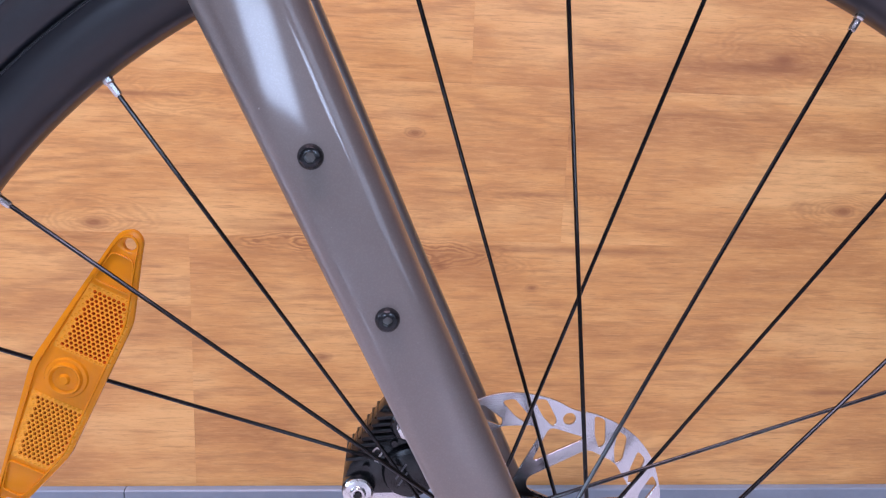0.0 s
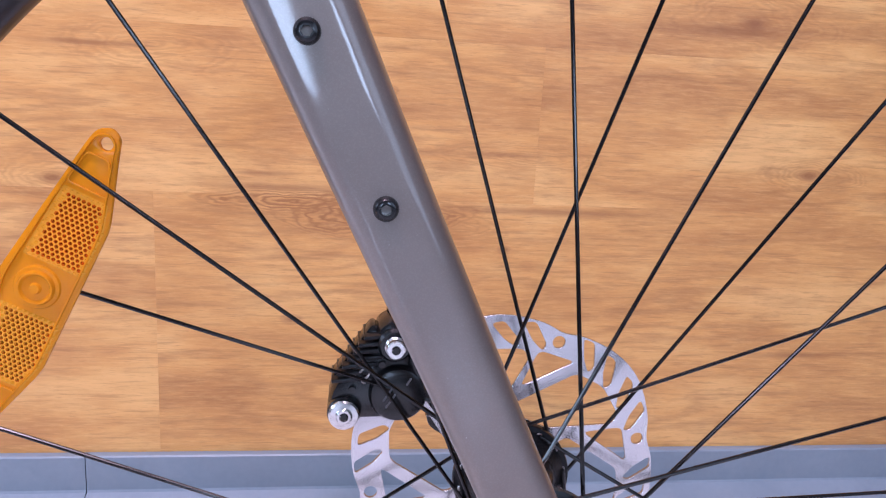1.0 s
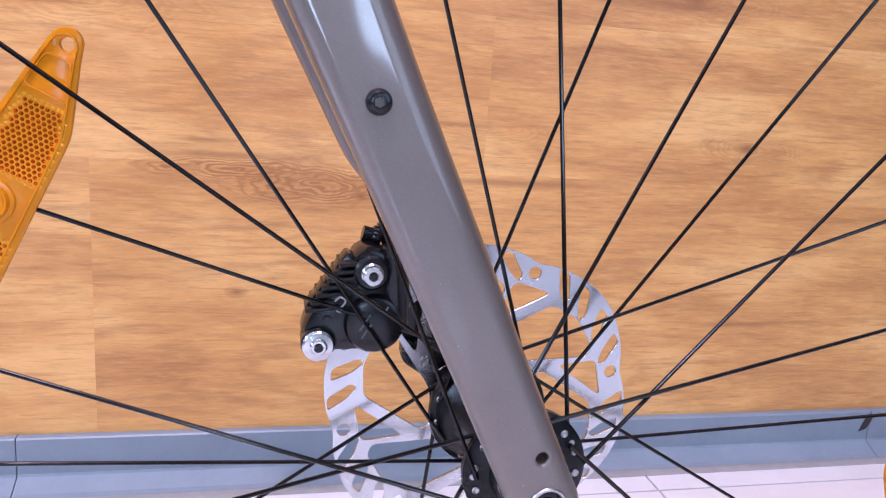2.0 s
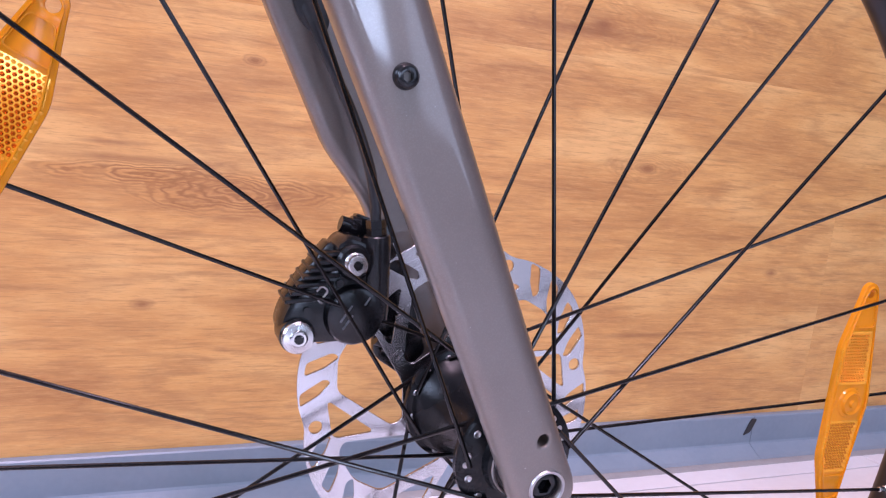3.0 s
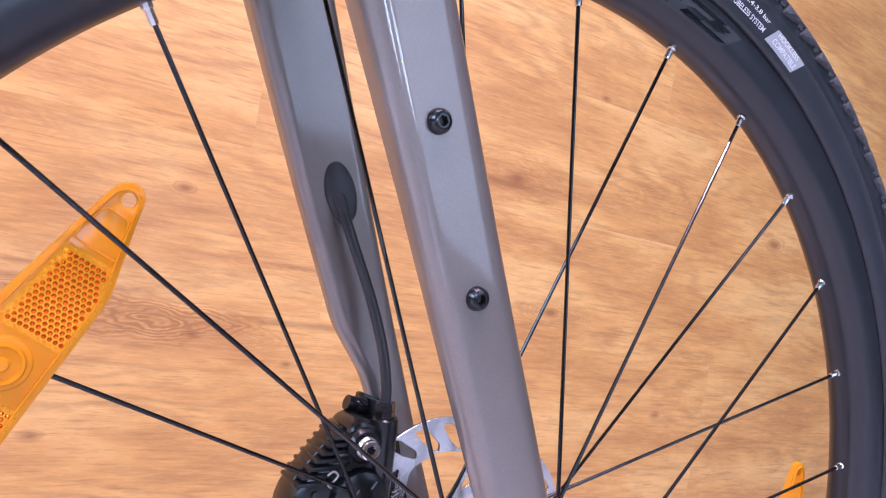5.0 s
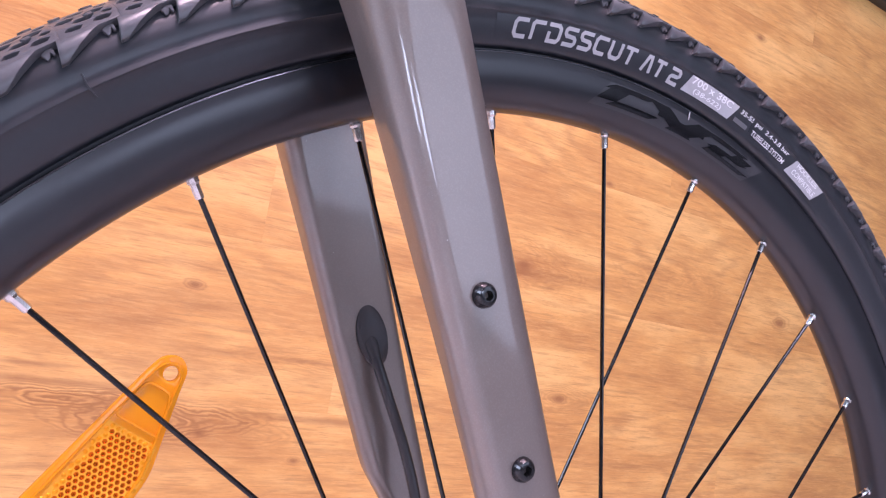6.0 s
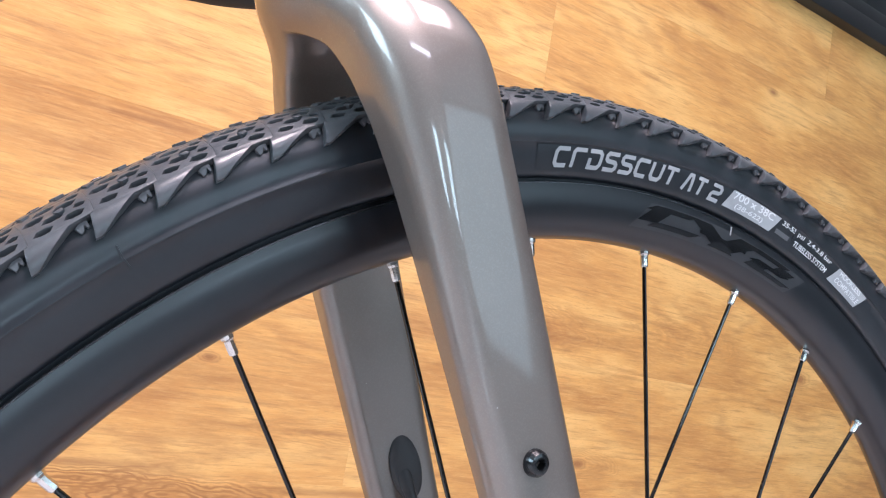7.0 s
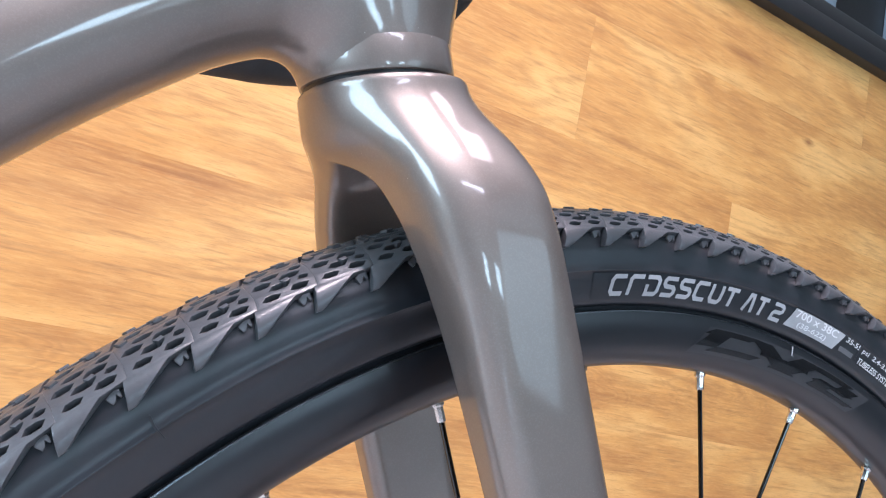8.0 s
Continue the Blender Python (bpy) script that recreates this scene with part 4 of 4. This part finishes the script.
def spoke(side, swing, fl, hole):
    """A spoke whose rim end is at angle 0 ahead of the hub, from its elbow in the flange to the nipple."""
    b = radians(swing)
    elbow = Vector((hole * math.cos(b), fl, hole * math.sin(b)))
    out = 0.0022 * (1 if fl > (FL_R if side < 0 else FL_L) else -1)
    tip = Vector((0.2830, side * 0.0006, 0))
    head = elbow + Vector((0, -out, 0))
    start = elbow + Vector((0, out, 0)) * 0.75
    run = (tip - start).normalized()
    pts = [head, elbow, start, start + run * 0.0025, start + run * 0.006, start + run * 0.02]
    rads = [0.0011, 0.0011, 0.0011, 0.0011, 0.00100, 0.00096]
    return tube(pts + [start.lerp(tip, 0.5), tip], rads + [0.00090, 0.00098], 10), head, run, tip


def nipple(tip, run):
    q = run.to_track_quat("Y", "Z").to_matrix().to_4x4()
    prof = ((0.0010, -0.0024), (0.0015, -0.0021), (0.0017, -0.0012), (0.0017, 0.0030), (0.0023, 0.0038), (0.0023, 0.0062), (0.0010, 0.0064))
    return moved(revolve(prof, 8), Matrix.Translation(tip) @ q)


for side, swing, start, fl, hole in ((-1, -60, 0, -0.0335, 0.0221), (-1, 68, 2, -0.0362, 0.0212), (1, 86, 1, 0.0205, 0.0256), (1, -65, 3, 0.0235, 0.0252)):
    made = None
    for j in range(7):
        place = about_hub(PHI0 - 360 / N_SPOKES * (start + 4 * j))
        if made is None:
            b, head, run, tip = spoke(side, swing, fl, hole)
            made = part("spoke", b, M_SPOKE, bicycle)
            made.matrix_basis = place
            nip = part("nipple", nipple(tip, run), M_NIPPLE, made, "silver spoke nipple", sharp=25)
            cap_bm = revolve(((0.0, -0.0008), (0.0013, -0.0006), (0.0019, 0.0)), 12)
            out = 1 if head.y > (FL_R if side < 0 else FL_L) else -1
            knobby = part("spoke_head", moved(cap_bm, Matrix.Translation(head) @ Matrix.Diagonal((1, -out, 1, 1))), M_ALLOY, made)
        else:
            o = again(made, place)
            for kid in (nip, knobby):
                k = new(kid.name.split(".")[0], kid.data)
                k.parent = o

# spoke holes in the flanges that show between the spokes
for fl, hole, off, count in ((FL_R - 0.0024, HOLE_R, 142.3 - 51 + 6.4, 14), (FL_L - 0.0024, HOLE_L, 129.4 + 55 + 6.4, 14)):
    dot = part("flange_hole", revolve(((0.0, -0.0), (0.0008, 0.0), (0.0013, -0.0003), (0.0017, 0.0002)), 14), M_ALLOY, hub)
    for j in range(count):
        m = about_hub(off + 360 / 14 * j) @ Matrix.Translation((hole, fl, 0))
        if j == 0:
            dot.matrix_basis = m
        else:
            again(dot, m)

# brake rotor
ROT_Y = 0.0342


def polar(a, r):
    return (r * math.cos(radians(a)), r * math.sin(radians(a)))


outline = []
for i in range(360):
    w = math.cos(radians(6 * (i - 41)))
    outline.append(polar(i, 0.0783 + 0.0020 * w - 0.0016 * max(0, -w) ** 6))
holes = []
for k in range(6):
    o = 60 * k
    holes.append(circle(*polar(11.6 + o, 0.0695), 0.0033))
    for a in (18.0, 30.0, 42.0, 53.4):
        holes.append(rounded([polar(a + o, 0.0640), polar(a - 0.8 + o, 0.0672), polar(a + 4.6 + o, 0.0757), polar(a + 8.6 + o, 0.0751), polar(a + 4.8 + o, 0.0680)], 0.0017))
    holes.append(rounded([polar(61.5 + o, 0.0630), polar(78.5 + o, 0.0622), polar(83.5 + o, 0.0435)], 0.0035))
    holes.append(rounded([polar(56.0 + o, 0.0578), polar(42.0 + o, 0.0614), polar(27.5 + o, 0.0606), polar(23.8 + o, 0.0565), polar(31 + o, 0.0425), polar(46 + o, 0.0290), polar(62 + o, 0.0275), polar(81 + o, 0.0285), polar(82 + o, 0.0340)], 0.0035))
holes.append(circle(0, 0, 0.0175, 40))


def grown(loop, k):
    """An outline scaled about its middle."""
    cx, cz = sum(p[0] for p in loop) / len(loop), sum(p[1] for p in loop) / len(loop)
    return [(cx + (x - cx) * k, cz + (z - cz) * k) for x, z in loop]


holes = [grown(loop, 1.22 if len(loop) == 25 else 1.1 if len(loop) in (15, 45) else 1.0) for loop in holes]
rotor = part("brake_rotor", plate([outline] + holes, 0.0009, 0.0, Matrix.Translation(HUB + Vector((0, ROT_Y, 0)))), M_STEEL, bicycle, "brushed steel brake rotor with slots", smooth=False)
lock = [polar(360 / 32 * i, 0.0208 if i % 2 else 0.0192) for i in range(32)]
part("lockring", plate([lock, circle(0, 0, 0.0135)], 0.0028, 0.0004, Matrix.Translation(HUB + Vector((0, ROT_Y + 0.004, 0)))), M_BOLT, rotor)

# ---- brake caliper, hose and mount on the far blade ----
body = plate([rounded([(-0.0905, 0.3855), (-0.0870, 0.3785), (-0.0600, 0.3790), (-0.0470, 0.3815), (-0.0405, 0.3960), (-0.0430, 0.4140), (-0.0520, 0.4255), (-0.0620, 0.4285), (-0.0680, 0.4245), (-0.0690, 0.4130), (-0.0790, 0.4060), (-0.0880, 0.3960)], 0.0055, 5)], 0.0115, 0.0042, Matrix.Translation((0, 0.0345, 0)))
caliper = part("brake_caliper", body, M_CALIPER, bicycle, "satin black two-piece hydraulic disc brake caliper", sharp=40)
part("piston_housing", moved(revolve(((0.0, -0.0040), (0.0100, -0.0040), (0.0126, -0.0030), (0.0138, -0.0008), (0.0142, 0.006)), 48), Matrix.Translation((-0.0575, 0.0225, 0.3930))), M_CALIPER, caliper)
for bx, bz, r in ((-0.0825, 0.3835, 0.0078), (-0.0598, 0.4170, 0.0080)):
    post = moved(revolve(((r, 0.012), (r, -0.0015), (r - 0.0012, -0.0032), (0.0, -0.0034)), 36), Matrix.Translation((bx, 0.0225, bz)))
    part("bolt_boss", post, M_CALIPER, caliper)
    big = bz < 0.4
    ring, core, rise = (0.0072, 0.0036, 0.0034) if big else (0.0050, 0.0044, 0.0052)
    cup_bm = revolve(((ring, 0.0), (ring, -0.0010), (ring - 0.0008, -0.0019), (core + 0.0004, -0.0023), (core, -0.0028), (core, -rise + 0.0004), (core - 0.0005, -rise), (0.0022, -rise), (0.0019, -rise + 0.0018), (0.0, -rise + 0.0020)), 40)
    head = part("bolt", cup_bm, M_CHROME, caliper, "bright silver caliper bolt", sharp=28)
    head.matrix_basis = pose(bx, 0.0193, bz, 0, 12, 0)
    star = [polar(30 * k, 0.0021 if k % 2 else 0.0014) for k in range(12)]
    part("bolt_socket", plate([star], 0.0003, 0.0, Matrix.Translation((0, -rise - 0.0001, 0))), M_BOLT, head)
# heat fins of the brake pads
fin_dir = Vector((-0.0178, 0, -0.0262))
fin = None
for i in range(7):
    at = Vector((-0.0688, 0.0330, 0.4245)) + fin_dir * ((i + 1.3) / 7.4)
    b = box(-0.0024, 0.0140, -0.0110, 0.0085, -0.0010, 0.0010, 0.0007)
    m = Matrix.Translation(at) @ Matrix.Rotation(radians(-6), 4, "Y")
    if fin is None:
        fin = part("cooling_fin", b, M_FIN, caliper, "finned black pad heat sink")
        fin.matrix_basis = m
    else:
        b.free()
        again(fin, m)
spine = plate([rounded([(-0.0705, 0.4250), (-0.0890, 0.3985), (-0.0800, 0.3950), (-0.0600, 0.4180)], 0.002)], 0.0060, 0.001, Matrix.Translation((0, 0.0335, 0)))
part("pad_plate", spine, M_BOLT, caliper)
pin = part("pad_pin", tube([(-0.0655, 0.0205, 0.4075), (-0.0655, 0.030, 0.4075)], 0.0016, 12), M_BOLT, caliper)
again(pin, Matrix.Translation((-0.0135, 0, -0.0125)))
clip = part("pad_clip", tube(curve_points([(-0.0758, 0.0194, 0.4042), (-0.0738, 0.0186, 0.4064), (-0.0713, 0.0188, 0.4047), (-0.0726, 0.0190, 0.4020), (-0.0748, 0.0194, 0.4002), (-0.0730, 0.0196, 0.3988)], 4), 0.00045, 6), M_ALLOY, caliper, "bent bright wire pad clip")
for x0, z0, ln in ((-0.0645, 0.3905, 0.0090), (-0.0632, 0.3872, 0.0078), (-0.0540, 0.3985, 0.0040)):
    d = Vector((0.52, 0, 0.85))
    p = Vector((x0, 0.0183, z0))
    part("print_bar", tube([p, p + d * ln], 0.00042, 6), M_PRINT_DARK, caliper)

banjo = part("hose_joint", tube([(-0.0470, 0.0262, 0.3900), (-0.0474, 0.0262, 0.4000), (-0.0482, 0.0264, 0.4150), (-0.0490, 0.0267, 0.4280), (-0.0491, 0.0267, 0.4288)], [0.0062, 0.0064, 0.0063, 0.0062, 0.0056], 24), M_CALIPER, bicycle, "black brake hose joint")
nut = join(*(tube([Vector((-0.0491, 0.0268, 0.4286)) + Vector((-0.0009, 0.0004, 0.0070)) * a, Vector((-0.0491, 0.0268, 0.4286)) + Vector((-0.0009, 0.0004, 0.0070)) * b], r, 6) for a, b, r in ((0.0, 0.42, 0.0045), (0.38, 0.52, 0.0040), (0.48, 1.0, 0.0046))))
part("hose_nut", nut, M_BOLT, banjo, sharp=25)
hose_line = curve_points([(-0.0499, 0.0272, 0.4350), (-0.0508, 0.0285, 0.4440), (-0.0545, 0.0315, 0.4600), (-0.0625, 0.0350, 0.4800), (-0.0730, 0.0360, 0.4990), (-0.0800, 0.0385, 0.5130), (-0.0838, 0.0420, 0.5220), (-0.0855, 0.0470, 0.5265)], 8)
part("brake_hose", tube(hose_line, 0.0025, 14), M_HOSE, bicycle, "black hydraulic brake hose entering the fork blade")
part("hose_boot", tube([hose_line[-14], hose_line[-9], hose_line[-4]], [0.0026, 0.0034, 0.0040], 14), M_GROMMET, grommet).matrix_parent_inverse = grommet.matrix_basis.inverted()

# flat mount on the far blade: alloy bracket with a slot, and its black bolts
mount = plate([rounded([(-0.0560, 0.4360), (-0.0360, 0.4300), (-0.0130, 0.3680), (-0.0250, 0.3560), (-0.0400, 0.3660), (-0.0420, 0.3900)], 0.004), rounded([(-0.0330, 0.3745), (-0.0285, 0.3735), (-0.0265, 0.3650), (-0.0305, 0.3655)], 0.0016)], 0.0030, 0.0006, Matrix.Translation((0, 0.0462, 0)))
mount = part("caliper_mount", mount, M_CALIPER, bicycle, "black caliper mount adapter on the fork blade")
for (x0, z0), (x1, z1) in (((-0.0540, 0.4290), (-0.0580, 0.4300)), ((-0.0270, 0.3700), (-0.0360, 0.3740))):
    part("mount_bolt", tube([(x0, 0.0420, z0), ((x0 + x1) / 2, 0.0420, (z0 + z1) / 2), (x1, 0.0420, z1)], [0.0052, 0.0052, 0.0048], 18), M_BOLT, mount, "black mount bolt")
    d = Vector((x1 - x0, 0, z1 - z0)).normalized()
    e = Vector((x1, 0.0420, z1))
    part("bolt_head", tube([e, e + d * 0.0045], 0.0036, 16), M_BOLT, mount)

# ---- spoke reflectors ----
def reflector():
    """An amber spoke reflector, its inner edge towards -x, its length along z."""
    side = [(0.0160, 0.0), (0.0066, 0.0620), (0.0050, 0.0685), (0.0, 0.0712), (-0.0046, 0.0685), (-0.0062, 0.0620), (-0.0150, 0.0335)]
    loop = side + [(x, -z) for x, z in side[::-1][:-1]]
    hole = [circle(-0.0004, s * 0.0645, 0.0026) for s in (1, -1)]
    shell = plate([rounded(loop, 0.004)] + hole, 0.0016, 0.0005, Matrix.Translation((0, 0.0010, 0)))
    ob = part("reflector", shell, M_AMBER, bicycle, "translucent amber plastic spoke reflector")
    inner = rounded([(x * 0.86, z * 0.97) for x, z in loop], 0.004)
    wall = plate([inner, [(x * 0.93, z * 0.985) for x, z in inner]], 0.0010, 0.0003, Matrix.Translation((0, -0.0006, 0)))
    part("raised_border", wall, M_AMBER, ob)
    for s in (1, -1):
        cells, edge_cells = bmesh.new(), bmesh.new()
        pitch = 0.00205
        for i in range(-7, 8):
            for j in range(22):
                x = pitch * (i + 0.5 * (j % 2))
                z = 0.0115 + pitch * 0.866 * j
                edge = 0.0152 - 0.0085 * z / 0.064
                if not (-min(0.0138, 0.0138 + (0.030 - z) * 0.28) < x < edge * 0.70 and 0.0115 <= z < 0.0425):
                    continue
                rim_cell = x > edge * 0.70 - 0.0021 or x < -min(0.0138, 0.0138 + (0.030 - z) * 0.28) + 0.0019 or z > 0.0412 or z < 0.0125
                into = edge_cells if rim_cell else cells
                ring = [into.verts.new((x + 0.00088 * math.cos(math.pi * (k + 0.5) / 3), -0.0008, s * (z + 0.00088 * math.sin(math.pi * (k + 0.5) / 3)))) for k in range(6)]
                mid = into.verts.new((x + (0.0005 if rim_cell else 0), -0.0018, s * (z + 0.0003)))
                for k in range(6):
                    into.faces.new((ring[k], ring[(k + 1) % 6], mid))
        bed = rounded([(-0.0136, s * 0.0108), (0.0104, s * 0.0108), (0.0072, s * 0.0428), (-0.0108, s * 0.0428), (-0.0137, s * 0.0310)], 0.001)
        part("prism_bed", plate([bed], 0.00015, 0.0, Matrix.Translation((0, -0.00066, 0))), M_SPARK, ob, "golden bed between the prisms", smooth=False)
        cell = rounded([(-0.0100, s * 0.0446), (0.0074, s * 0.0446), (0.0048, s * 0.0592), (-0.0046, s * 0.0592)], 0.0022)
        part("raised_cell", plate([cell, grown(cell, 0.90)], 0.0006, 0.0002, Matrix.Translation((0, -0.0008, 0))), M_AMBER, ob)
        tagged(part("prism_field", cells, M_PRISM, ob, smooth=False), "honeycomb field of amber prisms", kind="stuff")
        tagged(part("prism_border", edge_cells, M_SPARK, ob, smooth=False), "bright facets round the prism field", kind="stuff")
    boss = revolve(((0.0, -0.0040), (0.0018, -0.0042), (0.0024, -0.0026), (0.0052, -0.0024), (0.0060, -0.0036), (0.0066, -0.0036), (0.0072, -0.0018), (0.0086, -0.0016), (0.0092, -0.0004)), 36)
    part("clip_boss", boss, M_AMBER, ob, "round moulded clip boss")
    part("spoke_clip", box(-0.0130, 0.0150, -0.0004, 0.0044, -0.0022, 0.0022, 0.0006), M_AMBER, ob)
    return ob


ref = reflector()
ref.matrix_basis = about_hub(154.2) @ Matrix.Translation((0.2278, 0.0, 0))
copy_thing(ref, about_hub(-0.2) @ Matrix.Translation((0.2335, 0.0, 0)))

# ---- pieces of the wall and the floor ----
ROWS = (0.063, 0.395, 0.585, 0.775, 0.965, 1.155, 1.31)
STARTS = (-0.305, -1.05, 0.028, -0.52, 0.35, -0.2)
for i, (z0, z1) in enumerate(zip(ROWS, ROWS[1:])):
    cuts = [-3.2] + [STARTS[i] + 1.2 * k for k in range(-3, 4) if -3.1 < STARTS[i] + 1.2 * k < 3.1] + [3.2]
    for a, b in zip(cuts, cuts[1:]):
        part("plank", box(a, b, WALL_Y, WALL_Y + 0.010, z0, z1, 0.00018, 1), M_WOOD, wall_north, smooth=False)
for i in range(11):
    for j in range(8):
        x, y = -3.2 + 0.6 * i, -3.7 + 0.6 * j
        part("tile", box(x + 0.0015, min(x + 0.5985, 3.2), y + 0.0015, min(y + 0.5985, 0.537), -0.004, 0.0, 0.0006, 1), M_TILE, floor, smooth=False)
